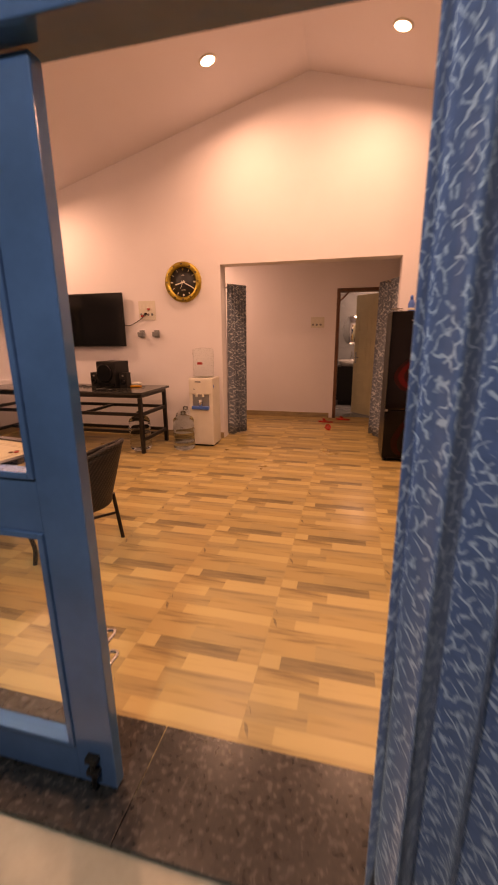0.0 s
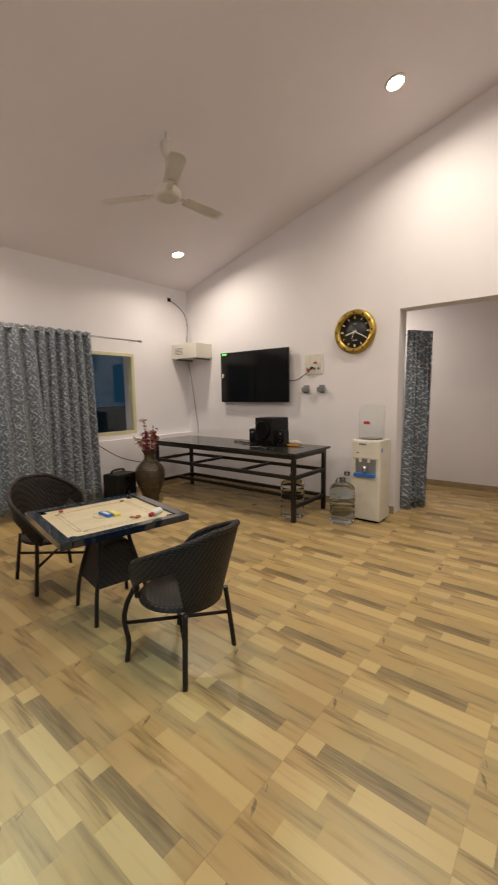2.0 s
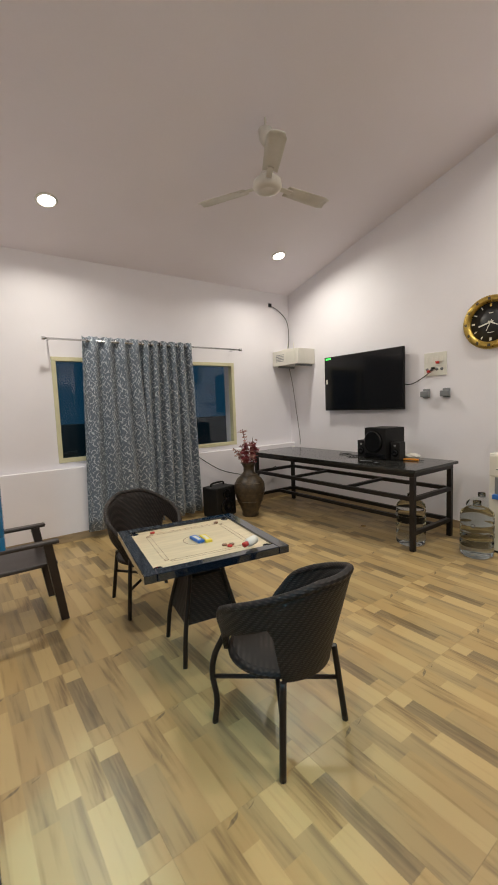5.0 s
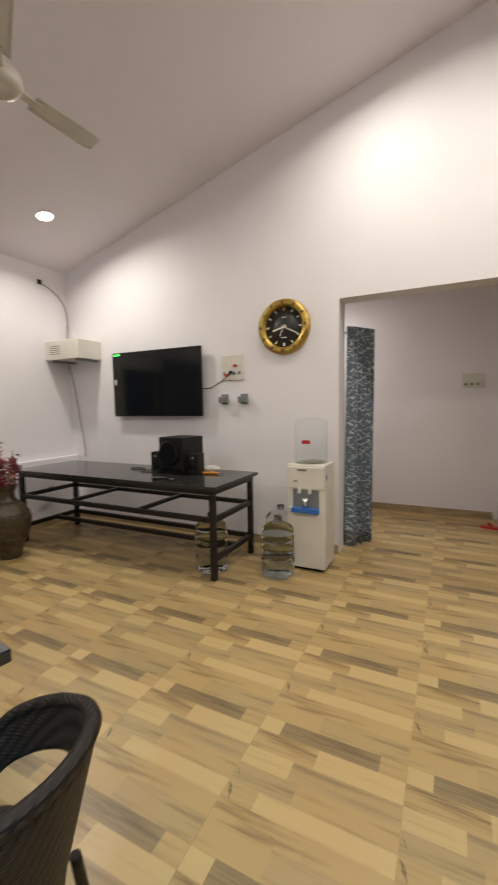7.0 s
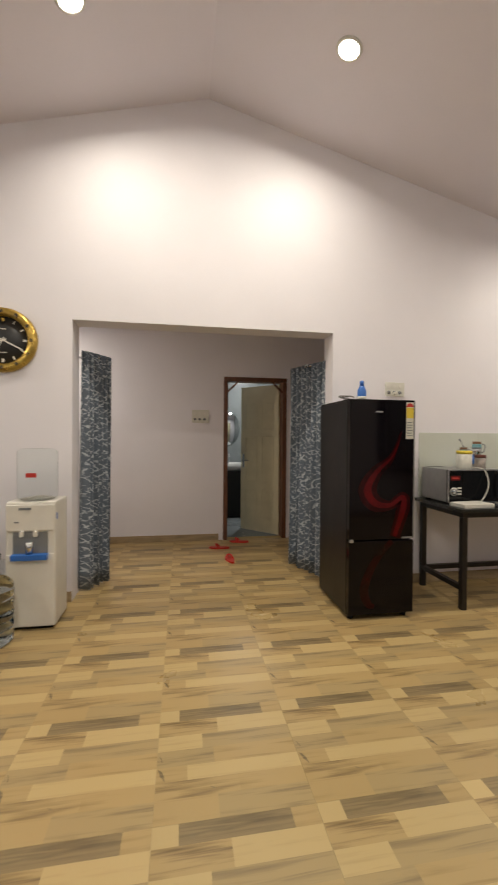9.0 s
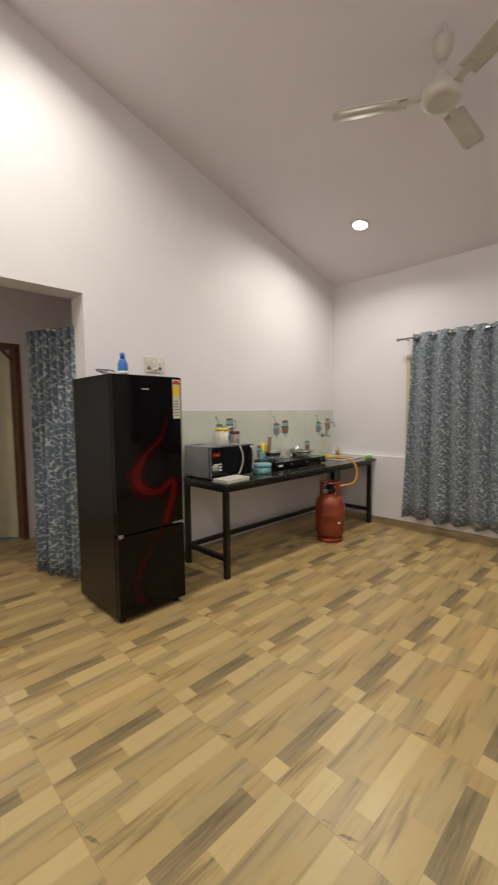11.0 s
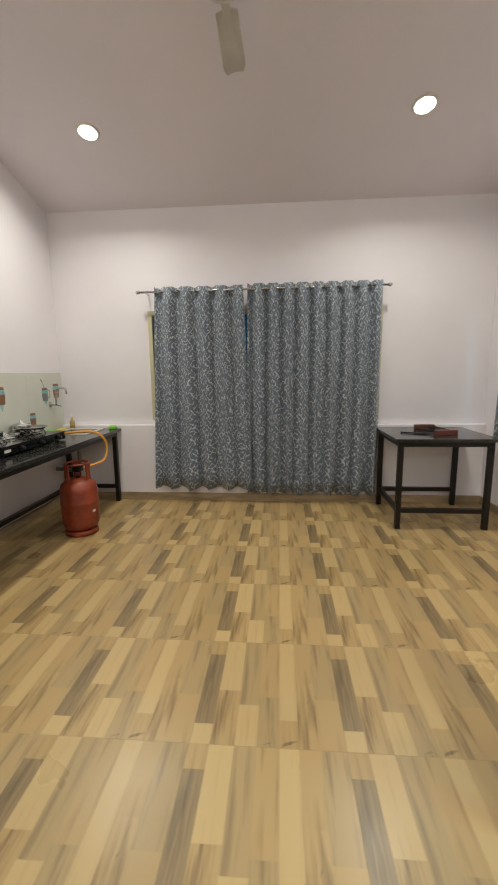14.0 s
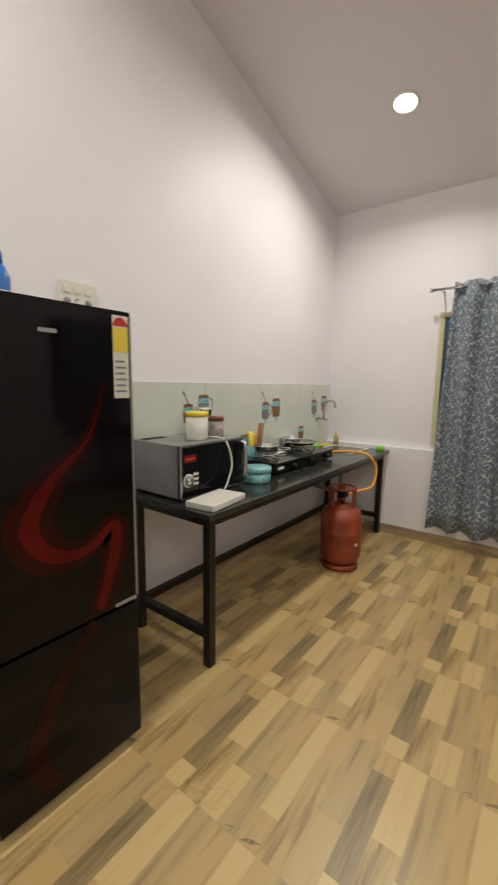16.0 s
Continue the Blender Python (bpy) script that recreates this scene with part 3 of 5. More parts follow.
def window_x(name, x, depth, win, mullions, label, inner):
    """A framed window in a wall along y; inner: +1 if the room lies towards +x."""
    y0, y1, z0, z1 = win
    t = tagged(thing(name, pose(x, y0, z0), label, "window"), kind="structure")
    w, h = y1 - y0, z1 - z0
    a, b = sorted((0.012 * inner, -depth * inner))
    for nm, r in (("frame_rail", (a, b, 0, w, 0, 0.045)), ("frame_rail", (a, b, 0, w, h - 0.045, h)), ("frame_stile", (a, b, 0, 0.045, 0.045, h - 0.045)), ("frame_stile", (a, b, w - 0.045, w, 0.045, h - 0.045))):
        part(nm, boxes(r, bevel=0.004), CREAM_FRAME, t)
    edges = [0.045] + [w * k for k in mullions] + [w - 0.045]
    for k in mullions:
        part("mullion", boxes((a + 0.01, b - 0.01, w * k - 0.02, w * k + 0.02, 0.045, h - 0.045), bevel=0.003), CREAM_FRAME, t)
    mid = (a + b) / 2
    for k in range(len(edges) - 1):
        g = part("pane", boxes((mid - 0.002, mid + 0.002, edges[k], edges[k + 1], 0.045, h - 0.045)), PANE, t)
        g.visible_shadow = False
    return t


window_x("window_1", XW, 0.07, WWIN, (0.34, 0.66), "wide cream-framed window, dark blue dusk behind the glass", 1)
window_x("window_2", XE, 0.07, EWIN, (0.34, 0.66), "wide cream-framed window mostly behind closed curtains", -1)
rod("curtain_rod", (XW + 0.165, 1.97, 2.162), (XW + 0.165, 4.38, 2.162), "thin chrome curtain rod above the west window", (-0.165, 0, 0))
rod("curtain_rod", (XE - 0.150, 4.45, 2.212), (XE - 0.150, 1.97, 2.222), "thin chrome curtain rod above the east window", (0.15, 0, 0))
curtain(pose(XW + 0.165, 2.33, 2.205, 0, 0, 90), 0.62, 2.12, 4, 0.045, 3, "grey-blue curtain with a pale leaf pattern on chrome eyelets", GREY_FABRIC, 0.16, group="window curtains")
curtain(pose(XW + 0.165, 2.96, 2.205, 0, 0, 90), 0.68, 2.14, 6, 0.048, 4, "grey-blue leaf-patterned curtain drawn close beside another", GREY_FABRIC, 0.10, group="window curtains")
curtain(pose(XE - 0.150, 4.29, 2.255, 0, 0, -90), 0.90, 2.09, 5, 0.050, 5, "grey-blue curtain with a pale leaf pattern hanging from eyelets", GREY_FABRIC, 0.14, group="window curtains")
curtain(pose(XE - 0.150, 3.345, 2.265, 0, 0, -90), 1.32, 2.15, 9, 0.050, 6, "grey-blue leaf-patterned curtain bunched tighter at one end", GREY_FABRIC, 0.04, group="window curtains")
# gathered curtains in the opening
curtain(pose(OX0 + 0.045, YN + 0.17, 2.10, 0, 0, 61), 0.35, 2.07, 6, 0.036, 7, "grey-blue leaf-patterned curtain gathered at the jamb of the opening", GREY_FABRIC, rings=False, group="opening curtains")
curtain(pose(OX1 + 0.01, YN + 0.19, 2.10, 0, 0, 112), 0.56, 2.07, 7, 0.038, 8, "grey-blue leaf-patterned curtain pushed aside in the opening", GREY_FABRIC, rings=False, group="opening curtains")
rod("curtain_rod", (OX0 - 0.05, YN + 0.36, 2.075), (OX0 + 0.12, YN + 0.36, 2.075), "short steel curtain rod end behind the opening")
rod("curtain_rod", (OX1 - 0.12, YN + 0.36, 2.075), (OX1 + 0.05, YN + 0.36, 2.075), "short steel curtain rod end behind the opening")
# curtain in the entrance
curtain(pose(0.150, 0.76, 2.165, 0, 0, 0), 0.55, 2.13, 6, 0.040, 9, "grey-blue leaf-patterned curtain gathered in the entrance doorway, coloured as in blue light", BLUE_LIT_FABRIC, rings=False)
curtain(pose(2.75, YS + 0.10, 2.20, 0, 0, 0), 0.82, 1.42, 6, 0.032, 10, "short grey-blue curtain with a pale leaf pattern", GREY_FABRIC)


rod("curtain_rod", (DX0 + 0.03, 0.76, 2.125), (DX1 - 0.03, 0.76, 2.125), "thin chrome curtain rod in the entrance opening")
rod("curtain_rod", (2.6, YS + 0.10, 2.158), (3.65, YS + 0.10, 2.158), "thin chrome curtain rod above the south window", (0, -0.10, 0))


# ---- the blue entrance door ----
def leaf(m, width, label, lock):
    """A glazed steel leaf: hinge at the origin, x along the leaf, outside towards -y."""
    t = tagged(thing("door_leaf", m, label, "door"), kind="structure")
    h, s, th = 1.96, 0.135, 0.02
    for x0, x1 in ((0, s), (width - s, width)):
        part("stile", boxes((x0, x1, -th, th, 0.012, h), bevel=0.004), BLUE, t)
    for z0, z1 in ((0.012, 0.15), (0.895, 1.05), (h - 0.12, h)):
        part("rail", boxes((s, width - s, -th, th, z0, z1), bevel=0.004), BLUE, t)
    for z0, z1 in ((0.15, 0.895), (1.05, h - 0.12)):
        for r in ((s, s + 0.018, z0, z1), (width - s - 0.018, width - s, z0, z1), (s + 0.018, width - s - 0.018, z0, z0 + 0.018), (s + 0.018, width - s - 0.018, z1 - 0.018, z1)):
            part("bead", boxes((r[0], r[1], -th - 0.008, th + 0.008, r[2], r[3]), bevel=0.003), BLUE, t)
        g = part("pane", boxes((s, width - s, -0.003, 0.003, z0, z1)), PANE, t, "clear glass pane")
        g.visible_shadow = False
    e = width - 0.06
    for side in (-1, 1):
        y = side * (th + 0.004)
        if lock:
            bm = lathe([(0, 0.010), (0.010, 0.010), (0.020, 0.004), (0.022, -0.004), (0, -0.004)], 20)
            bmesh.ops.transform(bm, matrix=Matrix.Translation((e, y, 1.02)) @ Matrix.Rotation(radians(-90 * side), 4, "X"), verts=bm.verts)
            part("lock", bm, CHROME, t, "round steel lock cylinder")
    if lock:
        for z in (0.985, 1.02, 1.055):
            part("lock_bolt", boxes((width - 0.002, width + 0.024, -0.011, 0.011, z - 0.011, z + 0.011), bevel=0.002), CHROME, t, "steel lock bolt")
    # foot bolt
    by = 1 if lock else -1
    bolt = part("bolt", tube([(e - 0.01, by * (th + 0.016), 0.02), (e - 0.01, by * (th + 0.016), 0.15)], 0.007), STEEL_BLACK, t, "dark steel foot bolt")
    part("bolt_bracket", boxes((e - 0.03, e + 0.01, by * (th + 0.012) - 0.012, by * (th + 0.012) + 0.012, 0.07, 0.09), (e - 0.03, e + 0.01, by * (th + 0.012) - 0.012, by * (th + 0.012) + 0.012, 0.12, 0.14), bevel=0.002), STEEL_BLACK, bolt)
    for z in (() if lock else (0.45, 0.53)):
        part("hasp", tube(spline([(e + 0.02, th, z), (e + 0.02, th + 0.05, z), (e + 0.05, th + 0.05, z), (e + 0.05, th, z)], 4), 0.006), CHROME, t)
    return t


leaf(pose(DX0 + 0.065, 0.92, 0), 1.215, "blue enamelled steel door leaf with glass panes, closed", False)
leaf(pose(DX1 - 0.040, 0.99, 0, 0, 0, 90.6), 1.316, "blue enamelled steel door leaf with glass panes, swung open", True)
bm = boxes((DX0, DX0 + 0.06, 0.85, 0.95, 0.004, 1.975), (DX1 - 0.015, DX1, 0.85, 0.95, 0.004, 1.975), (DX0, DX1, 0.85, 0.975, 1.975, DZ), bevel=0.005)
structure("door_frame", bm, BLUE, "blue enamelled steel door frame", "door frame")
# casement of the small south window, opened into the room
sw = thing("window_casement", pose(SWIN[1] + 0.01, 0.745, 0.90, 0, 0, 90), "blue painted casement standing open into the room", "window")
for r in ((0, 0.52, 0, 0.055), (0, 0.52, 1.195, 1.25)):
    part("casement_rail", boxes((r[0], r[1], -0.015, 0.015, r[2], r[3]), bevel=0.006), BLUE, sw)
for x0 in (0, 0.465):
    part("casement_stile", boxes((x0, x0 + 0.055, -0.015, 0.015, 0.055, 1.195), bevel=0.006), BLUE, sw)
g = part("pane", boxes((0.055, 0.465, -0.002, 0.002, 0.055, 1.195)), PANE, sw)
g.visible_shadow = False


# ---- bathroom doorway ----
t = tagged(thing("door_frame_hall", pose(BX0, HALL_N, 0), "red-brown wooden door frame of the bathroom", "door frame"), kind="structure")
w = BX1 - BX0
for nm, r in (("jamb", (0, 0.055, -0.02, 0.15, 0, BZ - 0.055)), ("jamb", (w - 0.055, w, -0.02, 0.15, 0, BZ - 0.055)), ("head", (0, w, -0.02, 0.15, BZ - 0.055, BZ))):
    part(nm, boxes(r, bevel=0.006), BROWN_WOOD, t)
for sx in (0, 1):
    m = Matrix.Translation((0.055 + 0.07 if sx == 0 else w - 0.055 - 0.07, 0.0, BZ - 0.055 - 0.07)) @ Matrix.Rotation(radians(-45 if sx == 0 else 45), 4, "Y")
    bm = bmesh.new()
    box(bm, -0.10, 0.10, -0.01, 0.01, -0.012, 0.012, m)
    part("brace", bm, BROWN_WOOD, t)
t = tagged(thing("door_1", pose(BX1 - 0.06, HALL_N + 0.13, 0, 0, 0, 180 - 47), "cream moulded panel door standing half open", "door"), kind="structure")
part("panel", boxes((0, 0.67, -0.018, 0.018, 0.01, BZ - 0.065), bevel=0.003), CREAM_DOOR, t)
for sy in (1, -1):
    for x0, x1, z0, z1 in ((0.08, 0.30, 0.18, 0.62), (0.37, 0.59, 0.18, 0.62), (0.08, 0.30, 0.72, 1.38), (0.37, 0.59, 0.72, 1.38), (0.08, 0.30, 1.48, 1.86), (0.37, 0.59, 1.48, 1.86)):
        y0, y1 = sorted((sy * 0.018, sy * 0.024))
        part("raised_moulding", boxes((x0, x1, y0, y1, z0, z0 + 0.02), (x0, x1, y0, y1, z1 - 0.02, z1), (x0, x0 + 0.02, y0, y1, z0 + 0.02, z1 - 0.02), (x1 - 0.02, x1, y0, y1, z0 + 0.02, z1 - 0.02), bevel=0.003), CREAM_DOOR, t)
hd = part("handle_plate", boxes((0.60, 0.635, 0.018, 0.026, 0.92, 1.12), bevel=0.003), CHROME, t)
part("handle", tube(spline([(0.617, 0.02, 1.03), (0.617, 0.06, 1.03), (0.56, 0.065, 1.03), (0.50, 0.06, 1.03)], 5), 0.008), CHROME, hd)


# ---- steel tables ----
def steel_table(name, m, length, depth, height, low, shelves, label, inset=0.035):
    """A square-tube table with a stone top: x along, y deep."""
    t = thing(name, m, label, "table")
    b = 0.045
    part("stone_top", boxes((0, length, 0, depth, height - 0.028, height), bevel=0.004), STONE_TOP, t, "black polished stone slab")
    xs = [inset, length - inset - b]
    for x in xs:
        for y in (inset, depth - inset - b):
            part("leg", boxes((x, x + b, y, y + b, 0, height - 0.074), bevel=0.003), STEEL_BLACK, t)
    for y in (inset, depth - inset - b):
        part("apron", boxes((inset, length - inset, y, y + b, height - 0.073, height - 0.029), bevel=0.003), STEEL_BLACK, t)
    for x in xs:
        part("apron", boxes((x, x + b, inset + b, depth - inset - b, height - 0.073, height - 0.029), bevel=0.003), STEEL_BLACK, t)
        for z in low:
            part("side_rail", boxes((x + 0.002, x + b - 0.002, inset + b, depth - inset - b, z, z + 0.04), bevel=0.003), STEEL_BLACK, t)
    for y, z in shelves:
        part("long_rail", boxes((inset + b, length - inset - b, y + 0.002, y + b - 0.002, z, z + 0.04), bevel=0.003), STEEL_BLACK, t)
    return t


BENCH = steel_table("steel_bench", pose(-4.80, 4.42, 0), 2.45, 0.78, 0.77, (0.15, 0.47), ((0.035, 0.47), (0.70, 0.47), (0.70, 0.15), (0.42, 0.15)), "long black steel bench with dark stone top and two rail tiers")
for x in (0.72, 1.58):
    part("cross_rail", boxes((x, x + 0.04, 0.079, 0.701, 0.474, 0.506), bevel=0.003), STEEL_BLACK, BENCH)
KITCHEN = steel_table("kitchen_table", pose(1.40, 4.765, 0), 2.505, 0.655, 0.81, (0.15,), ((0.57, 0.15),), "long black steel kitchen table with a dark stone top")
steel_table("side_table", pose(3.10, 1.16, 0), 0.80, 0.87, 0.82, (0.15,), ((0.79, 0.15), ), "small black steel table with a dark stone top")


# ---- fridge ----
F = thing("fridge", pose(0.460, 4.747, 0), "tall black glass-fronted fridge with a red swirl print", "fridge")
fw, fd, fh, fs = 0.517, 0.64, 1.655, 0.60
part("body", boxes((0, fw, 0.055, fd, 0.03, fh - 0.012), bevel=0.006), FRIDGE_SIDE, F)
part("top_cover", boxes((0, fw, 0.03, fd, fh - 0.012, fh), bevel=0.003), BLACK_MATT, F)
up = part("door", boxes((0.0, fw, 0.0, 0.052, fs + 0.006, fh - 0.004), bevel=0.004), FRIDGE_FRONT, F, "black glass upper door")
dn = part("door", boxes((0.0, fw, 0.0, 0.052, 0.045, fs - 0.006), bevel=0.004), FRIDGE_FRONT, F, "black glass lower door")
part("edge_strip", boxes((fw - 0.008, fw, -0.003, 0.0, fs + 0.02, fh - 0.02)), SILVER, up)
part("swirl_print", ribbon([(0.40, 1.36), (0.33, 1.22), (0.21, 1.11), (0.14, 0.98), (0.20, 0.88), (0.32, 0.86), (0.42, 0.92), (0.43, 0.84), (0.36, 0.63)], (0.002, 0.012, 0.035, 0.060, 0.050, 0.030, 0.034, 0.050, 0.030), -0.0016), RED_PRINT, up)
part("swirl_halo", ribbon([(0.41, 1.42), (0.33, 1.22), (0.21, 1.11), (0.14, 0.98), (0.20, 0.88), (0.32, 0.86), (0.42, 0.92), (0.43, 0.84), (0.36, 0.62)], (0.006, 0.05, 0.10, 0.15, 0.13, 0.07, 0.08, 0.11, 0.08), -0.0008, 0.0006), RED_GLOW, up)
part("swirl_print", ribbon([(0.34, 0.59), (0.25, 0.50), (0.17, 0.38), (0.12, 0.24), (0.15, 0.13), (0.20, 0.10)], (0.04, 0.05, 0.06, 0.07, 0.06, 0.03), -0.0013), RED_GLOW, dn)
part("badge", boxes((0.20, 0.255, -0.002, 0.0, 1.555, 1.567)), SILVER, up)
la = part("energy_label", boxes((0.445, 0.505, -0.0016, -0.0002, 1.36, 1.635)), IVORY, up, "paper energy label with a yellow head")
part("label_band", boxes((0.446, 0.504, -0.0028, -0.0017, 1.515, 1.595)), YELLOW, la)
part("label_dial", slab([(0.475 + 0.029 * math.cos(math.pi * k / 12), 1.60 + 0.029 * math.sin(math.pi * k / 12)) for k in range(13)], -0.0028, -0.0017), RED, la)
for k in range(6):
    part("print_line", boxes((0.452, 0.495 - 0.006 * (k % 2), -0.0026, -0.0017, 1.38 + k * 0.02, 1.387 + k * 0.02)), GREY_PLASTIC, la)
part("handle_recess", boxes((0.42, 0.508, -0.004, 0.0, fs + 0.008, fs + 0.02)), SILVER, up)
for x in (0.04, fw - 0.04):
    part("foot", lathe([(0, 0), (0.022, 0), (0.022, 0.03), (0, 0.03)], 14, centre=(x, 0.07, 0)), BLACK_MATT, F)
part("hinge", boxes((0.0, 0.03, -0.012, 0.0, fs - 0.012, fs + 0.012), bevel=0.003), SILVER, F)


# ---- television ----
TV = thing("television", pose(-4.27, YN, 1.29), "wide flat television on the wall, dark glossy screen", "television")
part("wall_bracket", boxes((0.4, 0.8, -0.055, 0, 0.2, 0.5), bevel=0.003), BLACK_MATT, TV)
part("case", boxes((0, 1.215, -0.085, -0.056, 0, 0.725), bevel=0.006), BLACK_MATT, TV)
part("screen", boxes((0.010, 1.205, -0.0875, -0.0852, 0.018, 0.716)), BLACK_GLOSS, TV, "glossy black screen")
part("status_light", boxes((0.03, 0.12, -0.089, -0.0876, 0.69, 0.708)), SCREEN_GREEN, TV, "small green status mark")
part("sticker", boxes((0.03, 0.055, -0.089, -0.0876, 0.36, 0.42)), IVORY, TV)


# ---- clock ----
CK = thing("wall_clock", pose(-2.165, YN, 2.12, 90, 0, 0), "round wall clock with gold rim and black dial", "clock")
part("rim", lathe([(0.185, 0.004), (0.192, 0.045), (0.225, 0.052), (0.250, 0.040), (0.256, 0.015), (0.256, 0.0), (0.185, 0.0), (0.185, 0.004)], 56), GOLD, CK)
dl = part("dial", lathe([(0, 0.012), (0.19, 0.012), (0.19, 0.002), (0, 0.002)], 48), DIAL, CK)
for k in range(12):
    a = math.radians(30 * k)
    m = Matrix.Rotation(a, 4, "Z")
    bm = bmesh.new()
    box(bm, -0.005 if k % 3 else -0.009, 0.005 if k % 3 else 0.009, 0.148, 0.176, 0.013, 0.017, m)
    part("hour_mark", bm, GOLD if k == 0 else IVORY, dl)
    bm = bmesh.new()
    box(bm, -0.012, -0.005, 0.208, 0.232, 0.051, 0.0545, m)
    box(bm, -0.002, 0.003, 0.208, 0.232, 0.051, 0.0545, m)
    box(bm, 0.007, 0.011, 0.208, 0.232, 0.051, 0.0545, m)
    part("rim_numeral", bm, DIAL, CK)
for ang, ln, wd, z in ((-117, 0.165, 0.005, 0.021), (106, 0.115, 0.007, 0.018), (-145 + 300, 0.09, 0.003, 0.024)):
    bm = bmesh.new()
    box(bm, -wd, wd, -0.025, ln, z, z + 0.002, Matrix.Rotation(radians(ang), 4, "Z"))
    part("clock_hand", bm, IVORY, dl)
part("maker_mark", boxes((-0.02, 0.02, 0.085, 0.092, 0.013, 0.0145)), IVORY, dl)
part("maker_mark", boxes((-0.03, 0.03, -0.10, -0.094, 0.013, 0.0145)), IVORY, dl)


# ---- water ----
def bottle_profile(h=0.49, r=0.135):
    p = [(0, 0.012), (r * 0.8, 0.0), (r * 0.97, 0.02)]
    for k in range(5):
        z = 0.04 + k * 0.066
        p += [(r, z), (r, z + 0.042), (r * 0.955, z + 0.050), (r * 0.955, z + 0.058)]
    p += [(r, 0.372), (r * 0.93, 0.40), (r * 0.70, 0.428), (r * 0.36, 0.447), (0.029, 0.455), (0.029, h), (0, h)]
    inner = [(max(q - 0.004, 0), z + (0.004 if z < 0.2 else -0.004)) for q, z in p]
    return p + inner[::-1]


def jar(m, label):
    t = thing("water_bottle", m, label, "bottle", "large water bottles")
    part("shell", lathe(bottle_profile(), 32), BOTTLE, t)
    part("cap", lathe([(0, 0.0), (0.033, 0), (0.034, 0.035), (0.03, 0.04), (0, 0.04)], 20, centre=(0, 0, 0.455)), BOTTLE, t)
    bm = lathe([(0.012, -0.004), (0.018, -0.004), (0.018, 0.004), (0.012, 0.004), (0.012, -0.004)], 14)
    bmesh.ops.transform(bm, matrix=Matrix.Translation((-0.02, -0.137, 0.30)) @ Matrix.Rotation(radians(90), 4, "X"), verts=bm.verts)
    part("mark", bm, GREY_PLASTIC, t)
    return t


jar(pose(-1.99, 4.80, 0, 0, 0, 20), "clear ribbed twenty-litre water bottle standing on the floor")
jar(pose(-2.10, 5.14, 0, 0, 0, 70), "clear ribbed water bottle standing behind another against the wall")
jar(pose(-2.54, 4.66, 0, 0, 0, -30), "clear ribbed water bottle under the steel bench")

D = thing("water_dispenser", pose(-1.965, 4.955, 0), "white floor-standing water dispenser with a blue tray", "dispenser")
dw, dd, dh = 0.325, 0.31, 0.90
part("body", boxes((0, dw, 0.012, dd, 0.02, dh), bevel=0.012), WHITE_PLASTIC, D)
part("front_lower", boxes((0.006, dw - 0.006, 0, 0.012, 0.03, 0.535), bevel=0.004), WHITE_PLASTIC, D)
part("front_upper", boxes((0.006, dw - 0.006, 0, 0.012, 0.70, dh - 0.02), bevel=0.004), WHITE_PLASTIC, D)
part("niche", boxes((0.05, dw - 0.05, 0.006, 0.0125, 0.54, 0.69)), GREY_PLASTIC, D)
part("tray", boxes((0.045, dw - 0.045, -0.035, 0.012, 0.50, 0.54), bevel=0.004), BLUE_PLASTIC, D, "blue drip tray")
for x in (0.11, 0.20):
    part("tap", boxes((x - 0.012, x + 0.012, -0.02, 0.012, 0.66, 0.70), bevel=0.004), WHITE_PLASTIC, D)
part("maker_badge", boxes((0.09, 0.17, -0.003, 0.0, 0.845, 0.862)), GREY_PLASTIC, D)
part("indicator", boxes((0.06, 0.09, -0.003, 0.0, 0.755, 0.765)), GREY_PLASTIC, D)
part("side_mark", slab([(0, 0.78), (0.03, 0.765), (0.03, 0.81), (0, 0.82)], 0, 0.002), BLUE_PLASTIC, D).matrix_basis = pose(dw + 0.002, 0.03, 0, 0, 0, 90)
part("neck_ring", lathe([(0.06, 0), (0.10, 0), (0.09, 0.02), (0.06, 0.02), (0.06, 0)], 28, centre=(dw / 2, dd / 2, dh)), WHITE_PLASTIC, D)
part("foot", boxes((0.02, dw - 0.02, 0.03, dd - 0.03, 0.0, 0.021)), BLACK_MATT, D)
tb = thing("dispenser_bottle", pose(-1.965 + dw / 2, 4.955 + dd / 2, dh + 0.455 - 0.085, 180, 0, 180), "clear upside-down water bottle on the dispenser", "bottle", "large water bottles")
part("shell", lathe([(r, z) for r, z in bottle_profile(0.455)], 32), BOTTLE, tb)
part("label", boxes((-0.035, 0.035, -0.139, -0.136, 0.17, 0.20)), RED, tb, "small red label")
tm = thing("steel_tumbler", pose(-1.965 + 0.16, 4.955 - 0.006, 0.54), "small steel tumbler on the dispenser tray", "tumbler")
part("cup", lathe([(0, 0), (0.022, 0), (0.030, 0.085), (0.027, 0.085), (0.020, 0.004), (0, 0.004)], 20), CHROME, tm)


